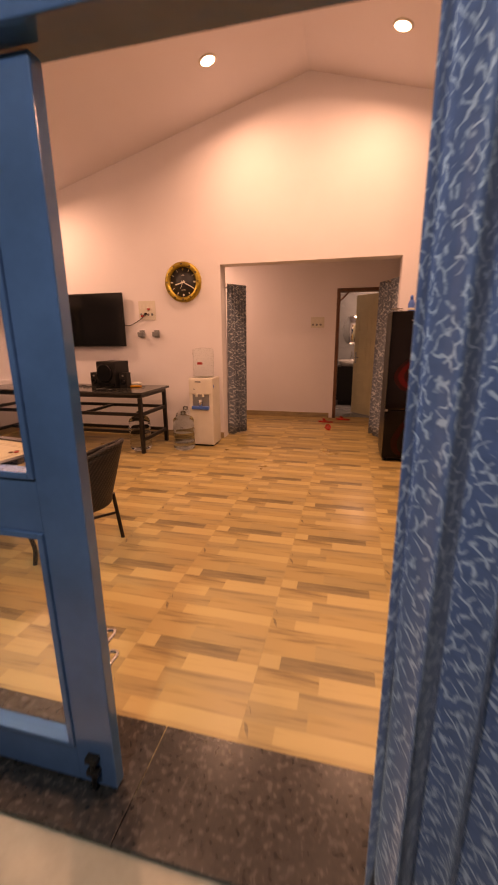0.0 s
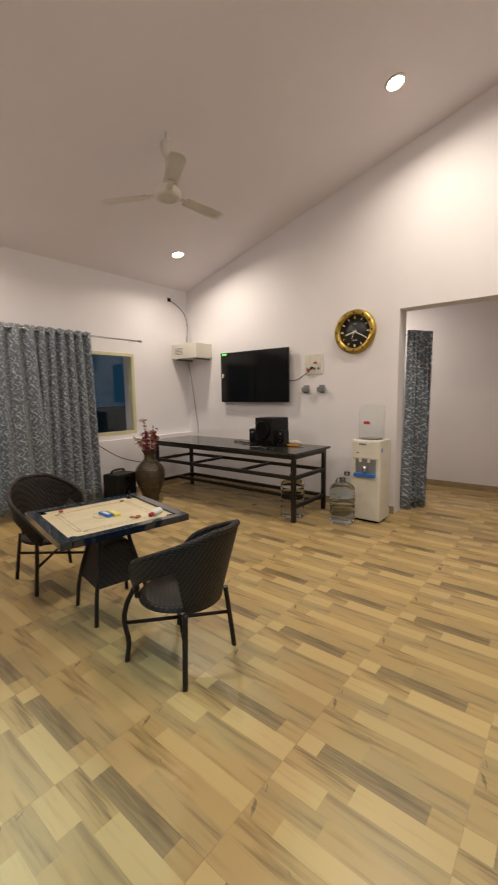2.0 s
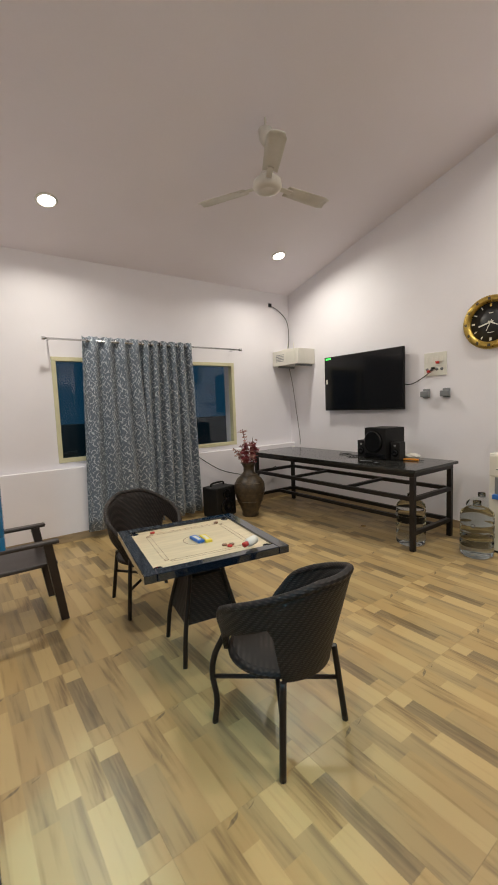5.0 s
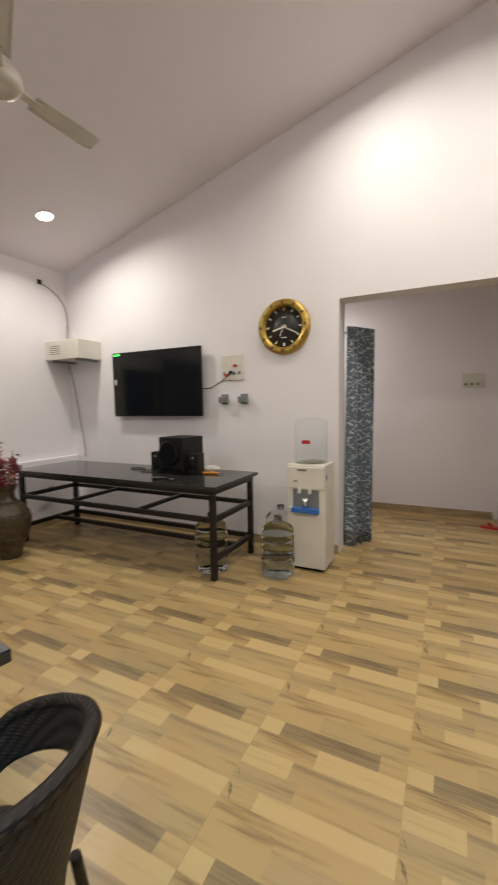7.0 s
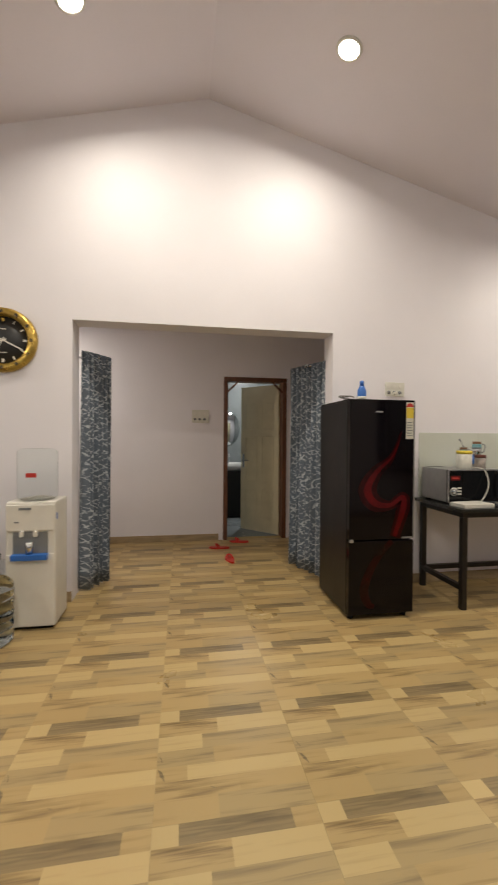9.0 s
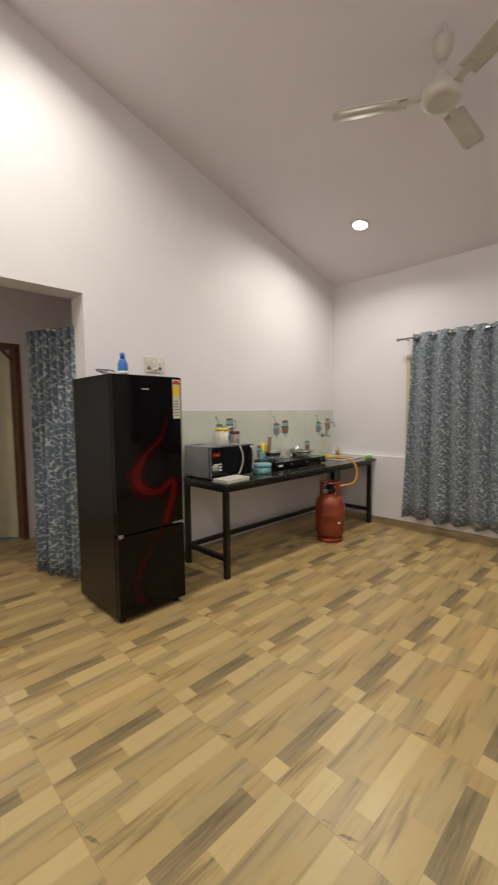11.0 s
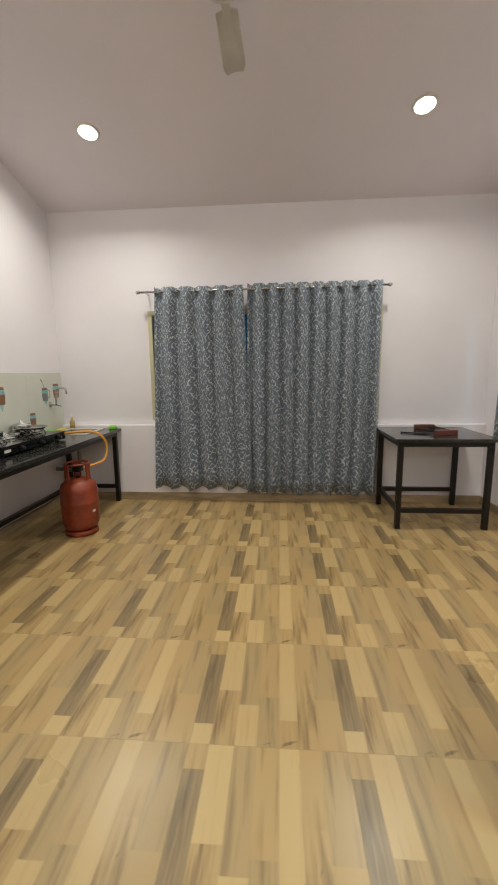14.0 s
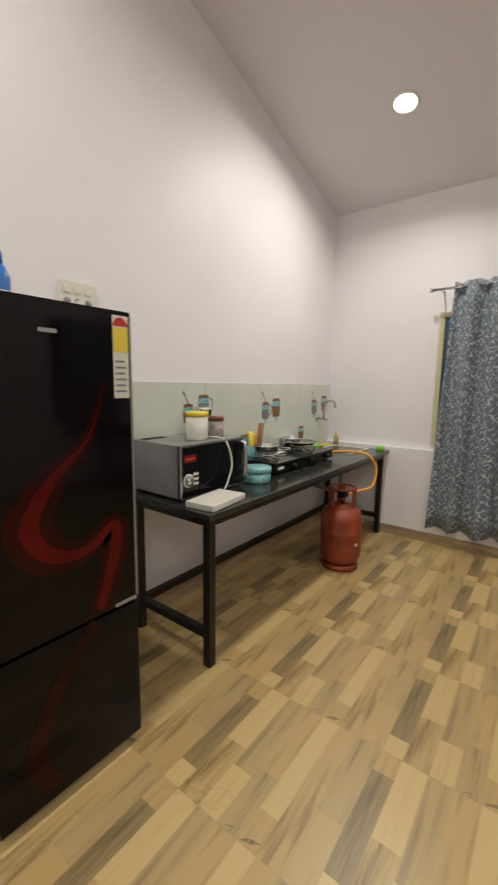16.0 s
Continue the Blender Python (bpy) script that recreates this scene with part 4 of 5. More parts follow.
# ---- rattan chairs and the carrom table ----
def tub_chair(m, label):
    t = thing("rattan_chair", m, label, "chair", "rattan chairs round the board")
    n, rows = 60, 9

    def ang(i):
        return math.radians(-142 + 284 * i / n)

    def top(a):
        d = abs(math.degrees(a))
        s = min(max((d - 18) / 105, 0), 1)
        drop = min(max((d - 104) / 38, 0), 1)
        return 0.762 - 0.215 * s ** 1.15 - 0.165 * drop ** 2

    def low(a):
        d = abs(math.degrees(a))
        arm = top(a) - 0.115
        if d < 92:
            f = min(max((d - 46) / 9, 0), 1)
        else:
            f = 1 - min(max((d - 114) / 26, 0), 1)
        return 0.345 + max(arm - 0.345, 0) * f ** 0.6
    bm = bmesh.new()
    grids = []
    for off in (0.0, 0.022):
        g = []
        for i in range(n + 1):
            a = ang(i)
            col = []
            for k in range(rows + 1):
                z = low(a) + (top(a) - low(a)) * k / rows
                r = 0.205 + 0.15 * (z - 0.36) + off
                stretch = 1.04
                back = -0.13 * max(z - 0.38, 0) * max(math.cos(a), 0)
                col.append(bm.verts.new((-math.cos(a) * r * stretch + back, math.sin(a) * r, z)))
            g.append(col)
        grids.append(g)
    for gi, g in enumerate(grids):
        for i in range(n):
            for k in range(rows):
                q = (g[i][k], g[i + 1][k], g[i + 1][k + 1], g[i][k + 1])
                bm.faces.new(q if gi else q[::-1]).smooth = True
    a, b = grids
    for i in range(n):
        for k in (0, rows):
            bm.faces.new((a[i][k], a[i + 1][k], b[i + 1][k], b[i][k]))
    for i in (0, n):
        for k in range(rows):
            bm.faces.new((a[i][k], a[i][k + 1], b[i][k + 1], b[i][k]))
    bmesh.ops.recalc_face_normals(bm, faces=bm.faces)
    sh = part("backrest", bm, WICKER, t, "woven wrap-round backrest with arms")
    pts = []
    for i in range(n + 1):
        an = ang(i)
        z = top(an)
        r = 0.205 + 0.15 * (z - 0.36) + 0.011
        back = -0.13 * max(z - 0.38, 0) * max(math.cos(an), 0)
        pts.append((-math.cos(an) * r * 1.04 + back, math.sin(an) * r, z))
    part("rim", tube(pts, 0.017, 8), WICKER, sh)
    seat = lathe([(0, 0.335), (0.185, 0.335), (0.212, 0.348), (0.214, 0.362), (0.19, 0.376), (0, 0.368)], 40)
    part("seat", seat, WICKER, t, "round woven seat")
    for sy in (-1, 1):
        part("leg", tube(spline([(-0.185, 0.165 * sy, 0.36), (-0.195, 0.185 * sy, 0.20), (-0.208, 0.208 * sy, 0.0)], 6), 0.0135), RATTAN_LEG, t)
        part("leg", tube(spline([(0.165, 0.165 * sy, 0.40), (0.205, 0.185 * sy, 0.31), (0.218, 0.195 * sy, 0.22), (0.192, 0.195 * sy, 0.11), (0.20, 0.205 * sy, 0.0)], 6), 0.0135), RATTAN_LEG, t)
        part("stretcher", tube([(-0.196, 0.185 * sy, 0.207), (0.212, -0.194 * sy, 0.207)], 0.010), RATTAN_LEG, t)
    return t


tub_chair(pose(-1.668, 2.205, 0, 0, 0, 187), "dark brown woven rattan tub chair drawn up to the board")
tub_chair(pose(-3.14, 2.21, 0, 0, 0, -4), "dark brown woven rattan tub chair behind the board, before the curtain")

CB = thing("carrom_board", pose(-2.425, 2.245, 0.600, 0, 0, -10), "square carrom board with black lacquered frame and pale surface", "game board")
q, fwid = 0.392, 0.062
part("playing_surface", boxes((-q + fwid, q - fwid, -q + fwid, q - fwid, 0.0, 0.030)), PLY, CB, "pale lacquered plywood")
for r in ((-q, q, -q, -q + fwid), (-q, q, q - fwid, q), (-q, -q + fwid, -q + fwid, q - fwid), (q - fwid, q, -q + fwid, q - fwid)):
    part("frame_bar", boxes((*r, 0.0, 0.042), bevel=0.004), BOARD_FRAME, CB)
for sx in (-1, 1):
    for sy in (-1, 1):
        part("pocket", lathe([(0, 0.0302), (0.024, 0.0302), (0.024, 0.0312), (0, 0.0312)], 20, centre=(sx * (q - fwid - 0.026), sy * (q - fwid - 0.026), 0)), BOARD_FRAME, CB)
    for ax in (0, 1):
        for off in (0.228, 0.252):
            r = (-0.2, 0.2, sx * off - 0.0008, sx * off + 0.0008) if ax == 0 else (sx * off - 0.0008, sx * off + 0.0008, -0.2, 0.2)
            part("base_line", boxes((*r, 0.0302, 0.0309)), BROWN, CB)
        for e in (-0.212, 0.212):
            c = (e, sx * 0.24, 0) if ax == 0 else (sx * 0.24, e, 0)
            part("base_circle", lathe([(0.009, 0.0303), (0.013, 0.0303), (0.013, 0.0309), (0.009, 0.0309), (0.009, 0.0303)], 16, centre=c), BROWN, CB)
part("centre_ring", lathe([(0.078, 0.0302), (0.081, 0.0302), (0.081, 0.0309), (0.078, 0.0309), (0.078, 0.0302)], 32), BROWN, CB)
for k, (mt, an, x, y) in enumerate(((YELLOW, -70, 0.03, 0.045), (BLUE_PLASTIC, -62, 0.015, -0.005))):
    s = thing("matchbox", CB.matrix_basis @ pose(x, y, 0.031 + 0.001 * k, 0, 0, an + 70), "small flat yellow box lying on the board" if k == 0 else "small flat blue box lying on the board", "box", "boxes on the board")
    part("carton", boxes((-0.058, 0.058, -0.020, 0.020, 0.0, 0.015), bevel=0.002), mt, s)
    part("print", boxes((-0.038, 0.038, -0.010, 0.010, 0.015, 0.0157)), IVORY, s)
s = thing("powder_bottle", CB.matrix_basis @ pose(0.30, 0.235, 0.054, 0, 90, -60), "small white powder bottle with a red cap, lying down", "bottle")
part("body", lathe([(0, 0), (0.020, 0.0), (0.024, 0.01), (0.024, 0.07), (0.012, 0.085), (0, 0.085)], 18, centre=(-0.024, 0, 0)), WHITE_PLASTIC, s)
part("cap", lathe([(0, 0.085), (0.014, 0.085), (0.014, 0.11), (0, 0.11)], 16, centre=(-0.024, 0, 0)), RED, s)
for k, (x, y) in enumerate(((0.19, 0.14), (0.21, 0.12), (0.18, 0.10), (-0.27, -0.20), (-0.25, 0.22))):
    s = thing("carrom_man", CB.matrix_basis @ pose(x, y, 0.0315), "small round wooden game piece on the board", "game piece", "carrom pieces")
    part("disc", lathe([(0, 0), (0.0145, 0), (0.0155, 0.003), (0.0145, 0.007), (0, 0.007)], 16), RED if k % 2 else BROWN, s)

# rattan stand that carries the board
ST = thing("rattan_stand", pose(-2.405, 2.25, 0, 0, 0, -10), "dark woven rattan side table under the board", "side table")
bm = bmesh.new()
lo, hi = 0.150, 0.095
v0 = [bm.verts.new((sx * lo, sy * lo, 0.22)) for sx, sy in ((-1, -1), (1, -1), (1, 1), (-1, 1))]
v1 = [bm.verts.new((sx * hi, sy * hi, 0.46)) for sx, sy in ((-1, -1), (1, -1), (1, 1), (-1, 1))]
for i in range(4):
    j = (i + 1) % 4
    bm.faces.new((v0[i], v0[j], v1[j], v1[i]))
bm.faces.new(v1)
bm.faces.new(v0[::-1])
bmesh.ops.recalc_face_normals(bm, faces=bm.faces)
part("skirt", bm, WICKER, ST)
for sx in (-1, 1):
    for sy in (-1, 1):
        part("leg", tube(spline([(sx * 0.175, sy * 0.175, 0.0), (sx * 0.155, sy * 0.155, 0.2), (sx * 0.10, sy * 0.10, 0.46), (sx * 0.10, sy * 0.10, 0.52), (sx * 0.15, sy * 0.15, 0.59)], 5), 0.013), RATTAN_LEG, ST)
part("top", boxes((-0.2, 0.2, -0.2, 0.2, 0.580, 0.599), bevel=0.005), WICKER, ST)

# ---- the television end ----
def rot_y_to_front(bm, m):
    bmesh.ops.transform(bm, matrix=m, verts=bm.verts)
    return bm


FRONT = Matrix.Rotation(radians(90), 4, "X")
SB = thing("subwoofer", pose(-3.20, 4.82, 0.77, 0, 0, -6), "black subwoofer box with a round cone on the steel bench", "speaker")
part("cabinet", boxes((0, 0.29, 0.0, 0.30, 0.008, 0.34), bevel=0.006), BLACK_MATT, SB)
part("cone", rot_y_to_front(lathe([(0, 0.0), (0.03, 0.012), (0.05, 0.004), (0.10, 0.022), (0.118, 0.02), (0.122, 0.0), (0, 0.0)], 32), Matrix.Translation((0.13, 0.0, 0.19)) @ FRONT), BLACK_GLOSS, SB)
part("front_panel", boxes((0.012, 0.278, -0.008, 0.0, 0.02, 0.06), bevel=0.003), BLACK_GLOSS, SB)
for x in (-3.315, -2.885):
    s = thing("satellite_speaker", pose(x, 4.84, 0.77), "small black upright speaker beside the subwoofer", "speaker", "satellite speakers")
    part("cabinet", boxes((0, 0.105, 0, 0.11, 0.0, 0.195), bevel=0.005), BLACK_MATT, s)
    part("cone", rot_y_to_front(lathe([(0, 0), (0.012, 0.006), (0.036, 0.010), (0.04, 0.0), (0, 0)], 20), Matrix.Translation((0.052, 0, 0.08)) @ FRONT), BLACK_GLOSS, s)
    part("tweeter", rot_y_to_front(lathe([(0, 0.004), (0.012, 0.004), (0.012, 0), (0, 0)], 14), Matrix.Translation((0.052, 0, 0.155)) @ FRONT), SILVER, s)
for x, y, a, ln in ((-2.99, 4.56, 25, 0.13), (-2.84, 4.53, -15, 0.06)):
    s = thing("remote_control", pose(x, y, 0.77, 0, 0, a), "small black remote control lying on the bench", "remote", "remotes on the bench")
    part("shell", boxes((-ln / 2, ln / 2, -0.02, 0.02, 0, 0.016), bevel=0.004), BLACK_MATT, s)
    part("keys", boxes((-ln / 2 + 0.01, ln / 2 - 0.015, -0.012, 0.012, 0.016, 0.0175)), GREY_PLASTIC, s)
s = thing("crumpled_packet", pose(-2.78, 5.06, 0.77, 0, 0, 20), "crumpled white packet beside the speakers", "packet")
bm = bmesh.new()
bmesh.ops.create_icosphere(bm, subdivisions=3, radius=1)
for v in bm.verts:
    k = 1 + 0.25 * noise.noise(v.co * 2.3)
    v.co = Vector((v.co.x * 0.085 * k, v.co.y * 0.05 * k, 0.030 + v.co.z * 0.030 * k))
part("packet", bm, WHITE_PLASTIC, s)
s = thing("orange_tool", pose(-2.70, 4.93, 0.77, 0, 0, 15), "slim orange tool lying on the bench", "tool")
part("grip", tube(spline([(-0.08, 0, 0.012), (0, 0.01, 0.013), (0.07, 0, 0.012)], 6), 0.011), ORANGE, s)
part("blade", tube([(0.07, 0, 0.012), (0.12, 0.005, 0.010)], 0.005), CHROME, s)
for k in range(3):
    r = random.Random(30 + k)
    pts = [(-3.62 + 0.13 * i + r.uniform(-0.05, 0.05), 4.90 + 0.08 * math.sin(i * 1.7 + k) + r.uniform(-0.04, 0.04), 0.776 + 0.004 * k) for i in range(4)]
    solo("loose_cable", tube(spline(pts, 6), 0.0035, 6), CABLE, pose(0, 0, 0), "thin black cable curled on the steel bench", "cable", "cables on the bench")

BX = thing("wall_box", pose(-5.07, 5.10, 1.965), "pale grey metal stabiliser box high in the corner", "electrical box")
part("case", boxes((0, 0.54, 0, 0.335, 0, 0.215), bevel=0.005), WHITE_PLASTIC, BX)
for k in range(5):
    part("vent_slot", boxes((0.08, 0.25, -0.0025, 0.0, 0.06 + k * 0.022, 0.068 + k * 0.022)), GREY_PLASTIC, BX)
part("front_plate", boxes((0.30, 0.50, -0.004, 0.0, 0.03, 0.185), bevel=0.0015), IVORY, BX)
for x in (0.08, 0.46):
    part("bracket", boxes((x, x + 0.03, 0.02, 0.335, -0.025, 0.0)), GREY_PLASTIC, BX)
s = thing("router", pose(-4.98, 5.20, 2.18), "small white router on the wall box", "router")
part("shell", boxes((0, 0.17, 0, 0.11, 0, 0.03), bevel=0.005), WHITE_PLASTIC, s)
for x in (0.02, 0.15):
    part("antenna", tube([(x, 0.1, 0.02), (x, 0.11, 0.13)], 0.005), WHITE_PLASTIC, s)
solo("wall_cable", tube(spline([(XW + 0.008, 5.08, 2.86), (XW + 0.02, 5.22, 2.80), (XW + 0.012, 5.38, 2.68), (XW + 0.02, 5.42, 2.50), (XW + 0.03, 5.40, 2.30), (XW + 0.06, 5.34, 2.18)], 8), 0.0042), CABLE, pose(0, 0, 0), "black cable running down the corner to the box", "cable")
solo("cable_outlet", merged(boxes((XW, XW + 0.02, 5.05, 5.10, 2.84, 2.89), bevel=0.003)), BLACK_MATT, pose(0, 0, 0), "small black cable outlet high on the wall", "outlet")
solo("wall_cable", tube(spline([(XW + 0.10, 5.33, 1.97), (XW + 0.10, 5.40, 1.7), (XW + 0.14, 5.425, 1.3), (XW + 0.20, 5.43, 0.9), (XW + 0.21, 5.42, 0.78)], 8), 0.005), GREY_CABLE, pose(0, 0, 0), "grey cable hanging from the box to the bench", "cable")
solo("wall_cable", tube(spline([(XW + 0.085, 3.50, 0.92), (XW + 0.11, 3.75, 0.72), (XW + 0.12, 4.0, 0.56), (XW + 0.14, 4.25, 0.47), (XW + 0.13, 4.6, 0.40), (XW + 0.12, 5.0, 0.48)], 8), 0.0055), CABLE, pose(0, 0, 0), "thin black cable sagging under the window", "cable")


def switch_board(m, w, h, label, plugs):
    t = thing("switch_board", m, label, "switch")
    part("plate", boxes((0, w, -0.012, 0, 0, h), bevel=0.003), IVORY, t)
    n = max(2, int(w / 0.06))
    for i in range(n):
        part("rocker", boxes((0.02 + i * (w - 0.03) / n, 0.02 + i * (w - 0.03) / n + 0.028, -0.017, -0.012, h * 0.58, h * 0.82), bevel=0.002), WHITE_PLASTIC, t)
        part("socket", rot_y_to_front(lathe([(0, 0.003), (0.017, 0.003), (0.017, 0), (0, 0)], 16), Matrix.Translation((0.035 + i * (w - 0.03) / n, -0.012, h * 0.28)) @ FRONT), GREY_PLASTIC, t)
    for x, z, mt in plugs:
        part("plug", boxes((x - 0.015, x + 0.015, -0.045, -0.013, z - 0.012, z + 0.012), bevel=0.004), mt, t)
    return t


switch_board(pose(-2.85, YN, 1.65), 0.25, 0.25, "square ivory switch board with plugs in it", ((0.06, 0.05, RED), (0.16, 0.14, RED), (0.11, 0.08, BLACK_MATT)))
switch_board(pose(1.10, YN, 1.755), 0.19, 0.13, "ivory switch board above the fridge", ((0.09, 0.03, WHITE_PLASTIC),))
switch_board(pose(-0.63, HALL_N, 1.55), 0.22, 0.17, "pale switch board on the hall wall", ())
solo("television_cable", tube(spline([(-2.75, YN - 0.03, 1.73), (-2.82, YN - 0.03, 1.66), (-2.98, YN - 0.03, 1.58), (-3.10, YN - 0.04, 1.58)], 8), 0.005), CABLE, pose(0, 0, 0), "dark cable from the socket to the television", "cable")
for x in (-2.825, -2.60):
    t = thing("speaker_hook", pose(x, YN, 1.41), "small grey plastic holder on the wall", "holder", "grey holders")
    part("back_plate", boxes((-0.04, 0.04, -0.012, 0, 0, 0.10), bevel=0.003), GREY_PLASTIC, t)
    part("cup", boxes((-0.048, 0.048, -0.06, -0.012, 0.012, 0.075), bevel=0.008), GREY_PLASTIC, t)

# vase with flowers
V = thing("floor_vase", pose(-4.46, 4.13, 0), "tall brown carved clay vase standing on the floor", "vase")
part("body", lathe([(0, 0.0), (0.100, 0.0), (0.108, 0.02), (0.102, 0.05), (0.132, 0.13), (0.175, 0.24), (0.196, 0.34), (0.192, 0.41), (0.160, 0.475), (0.100, 0.53), (0.070, 0.57), (0.068, 0.62), (0.088, 0.665), (0.100, 0.68), (0.085, 0.675), (0.064, 0.62), (0, 0.58)], 40), VASE, V)
for z, r in ((0.43, 0.184), (0.30, 0.190), (0.53, 0.104), (0.20, 0.166)):
    part("raised_band", lathe([(r - 0.006, z - 0.008), (r + 0.004, z), (r - 0.006, z + 0.008), (r - 0.012, z), (r - 0.006, z - 0.008)], 40), VASE, V)
FL = thing("artificial_flowers", pose(-4.46, 4.13, 0.60), "dusty red artificial blossom branches standing in the vase", "flowers")
rnd = random.Random(11)
for k in range(11):
    a = rnd.uniform(0, 6.28)
    lean = rnd.uniform(0.06, 0.30)
    hh = rnd.uniform(0.20, 0.52)
    tip = Vector((lean * math.cos(a), lean * math.sin(a), hh))
    path = spline([(0.03 * math.cos(a), 0.03 * math.sin(a), -0.015), tip * 0.5 + Vector((0.02 * math.cos(a), 0.02, 0)), tip], 5)
    st = part("stem", tube(path, 0.0035, 6), TWIG, FL)
    bm = bmesh.new()
    for j in range(20):
        f = rnd.uniform(0.42, 1.0)
        c = path[min(int(f * (len(path) - 1)), len(path) - 1)] + Vector((rnd.gauss(0, 0.018), rnd.gauss(0, 0.018), rnd.gauss(0, 0.015)))
        for p in range(5):
            m = Matrix.Translation(c) @ Euler((rnd.uniform(-0.9, 0.9), rnd.uniform(-0.9, 0.9), p * 1.256)).to_matrix().to_4x4()
            s = rnd.uniform(0.016, 0.029)
            vs = [bm.verts.new(m @ Vector(q)) for q in ((0, 0, 0), (s * 0.7, -s * 0.45, s * 0.25), (s * 1.25, 0, s * 0.4), (s * 0.7, s * 0.45, s * 0.25))]
            bm.faces.new(vs)
    pt = part("petals", bm, PETAL if k % 3 else PETAL_PALE, st)
    md = pt.modifiers.new("thickness", "SOLIDIFY")
    md.thickness = 0.0012
    tagged(pt, kind="stuff")

SP = thing("floor_speaker", pose(-4.78, 3.62, 0, 0, 0, 12), "black portable speaker box standing under the window", "speaker")
part("cabinet", boxes((0, 0.26, 0, 0.34, 0.02, 0.40), bevel=0.02), BLACK_MATT, SP)
for z, r in ((0.15, 0.105), (0.31, 0.06)):
    bm = lathe([(0, 0), (0.02, 0.01), (r * 0.8, 0.016), (r, 0.012), (r, 0), (0, 0)], 28)
    bmesh.ops.transform(bm, matrix=Matrix.Translation((0.26, 0.17, z)) @ Matrix.Rotation(radians(90), 4, "Y"), verts=bm.verts)
    part("cone", bm, BLACK_GLOSS, SP)
part("handle", tube(spline([(0.10, 0.06, 0.39), (0.10, 0.08, 0.435), (0.10, 0.26, 0.435), (0.10, 0.28, 0.39)], 5), 0.012), BLACK_MATT, SP)
part("foot", boxes((0.03, 0.23, 0.03, 0.31, 0, 0.021)), BLACK_MATT, SP)

# moulded plastic armchair
PC = thing("plastic_armchair", pose(-3.50, 1.41, 0, 0, 0, 90), "dark brown moulded plastic armchair near the wall", "chair")
PL = material("dark_brown_plastic", (0.030, 0.020, 0.017), 0.33, vary=0.15, grain=90, bump=0.03)
part("seat", boxes((-0.20, 0.23, -0.22, 0.22, 0.385, 0.41), bevel=0.010), PL, PC)
for sy in (-1, 1):
    for x0, x1, z1 in ((0.245, 0.17, 0.545), (-0.25, -0.17, 0.545)):
        bm = bmesh.new()
        a = [bm.verts.new((x0 + dx, sy * 0.225 + dy, 0)) for dx, dy in ((-0.025, -0.02), (0.025, -0.02), (0.025, 0.02), (-0.025, 0.02))]
        b = [bm.verts.new((x1 + dx, sy * 0.245 + dy, z1)) for dx, dy in ((-0.028, -0.022), (0.028, -0.022), (0.028, 0.022), (-0.028, 0.022))]
        for i in range(4):
            j = (i + 1) % 4
            bm.faces.new((a[i], a[j], b[j], b[i]))
        bm.faces.new(a[::-1])
        bm.faces.new(b)
        bmesh.ops.recalc_face_normals(bm, faces=bm.faces)
        part("leg", bm, PL, PC)
    part("armrest", boxes((-0.23, 0.24, sy * 0.25 - 0.03, sy * 0.25 + 0.03, 0.545, 0.57), bevel=0.010), PL, PC)
bk = part("backrest_top", boxes((-0.29, -0.25, -0.23, 0.23, 0.74, 0.82), bevel=0.015), PL, PC)
for k in range(5):
    y = -0.20 + 0.10 * k
    bm = bmesh.new()
    box(bm, -0.012, 0.012, y - 0.03, y + 0.03, 0, 0.36, pose(-0.225, 0, 0.40, 0, -7, 0), 0.004)
    part("back_slat", bm, PL, PC)

# ---- hall and bathroom ----
def slipper(m):
    t = thing("slipper", m, "red rubber slipper lying on the tiles", "slipper", "slippers by the bathroom door")
    n = 20
    out = []
    for i in range(n):
        a = 2 * math.pi * i / n
        out.append((0.042 * math.cos(a) * (1 + 0.18 * math.sin(a)), 0.125 * math.sin(a)))
    bm = bmesh.new()
    lo = [bm.verts.new((x, y, 0)) for x, y in out]
    hi = [bm.verts.new((x, y, 0.02)) for x, y in out]
    bm.faces.new(lo[::-1])
    bm.faces.new(hi)
    for i in range(n):
        j = (i + 1) % n
        bm.faces.new((lo[i], lo[j], hi[j], hi[i]))
    part("sole", bm, RED, t)
    part("strap", tube(spline([(-0.042, 0.0, 0.012), (-0.02, 0.04, 0.05), (0.02, 0.04, 0.05), (0.042, 0.0, 0.012)], 5), 0.011), RED, t)
    return t


slipper(pose(-0.30, 6.86, 0, 0, 0, 80))
slipper(pose(-0.23, 6.36, 0, 0, 0, 10))
slipper(pose(-0.02, 7.12, 0, 0, 0, 75))
BS = thing("wash_basin", pose(0.02, 8.95, 0), "white ceramic wash basin on a dark cabinet", "basin")
part("cabinet", boxes((-0.22, 0.36, -0.28, 0.25, 0.10, 0.80), bevel=0.005), BLACK_MATT, BS)
part("bowl", lathe([(0, 0.80), (0.20, 0.80), (0.27, 0.92), (0.25, 0.92), (0.18, 0.84), (0, 0.83)], 32, centre=(0.05, -0.03, 0)), CERAMIC, BS)
part("tap", tube(spline([(0.05, 0.2, 0.82), (0.05, 0.2, 1.06), (0.05, 0.10, 1.08), (0.05, 0.06, 1.03)], 5), 0.012), CHROME, BS)
part("plinth", boxes((-0.18, 0.32, -0.22, 0.2, 0, 0.10)), BLACK_MATT, BS)
MR = thing("bathroom_mirror", pose(0.07, 9.20, 1.52), "oval mirror on the bathroom wall", "mirror")
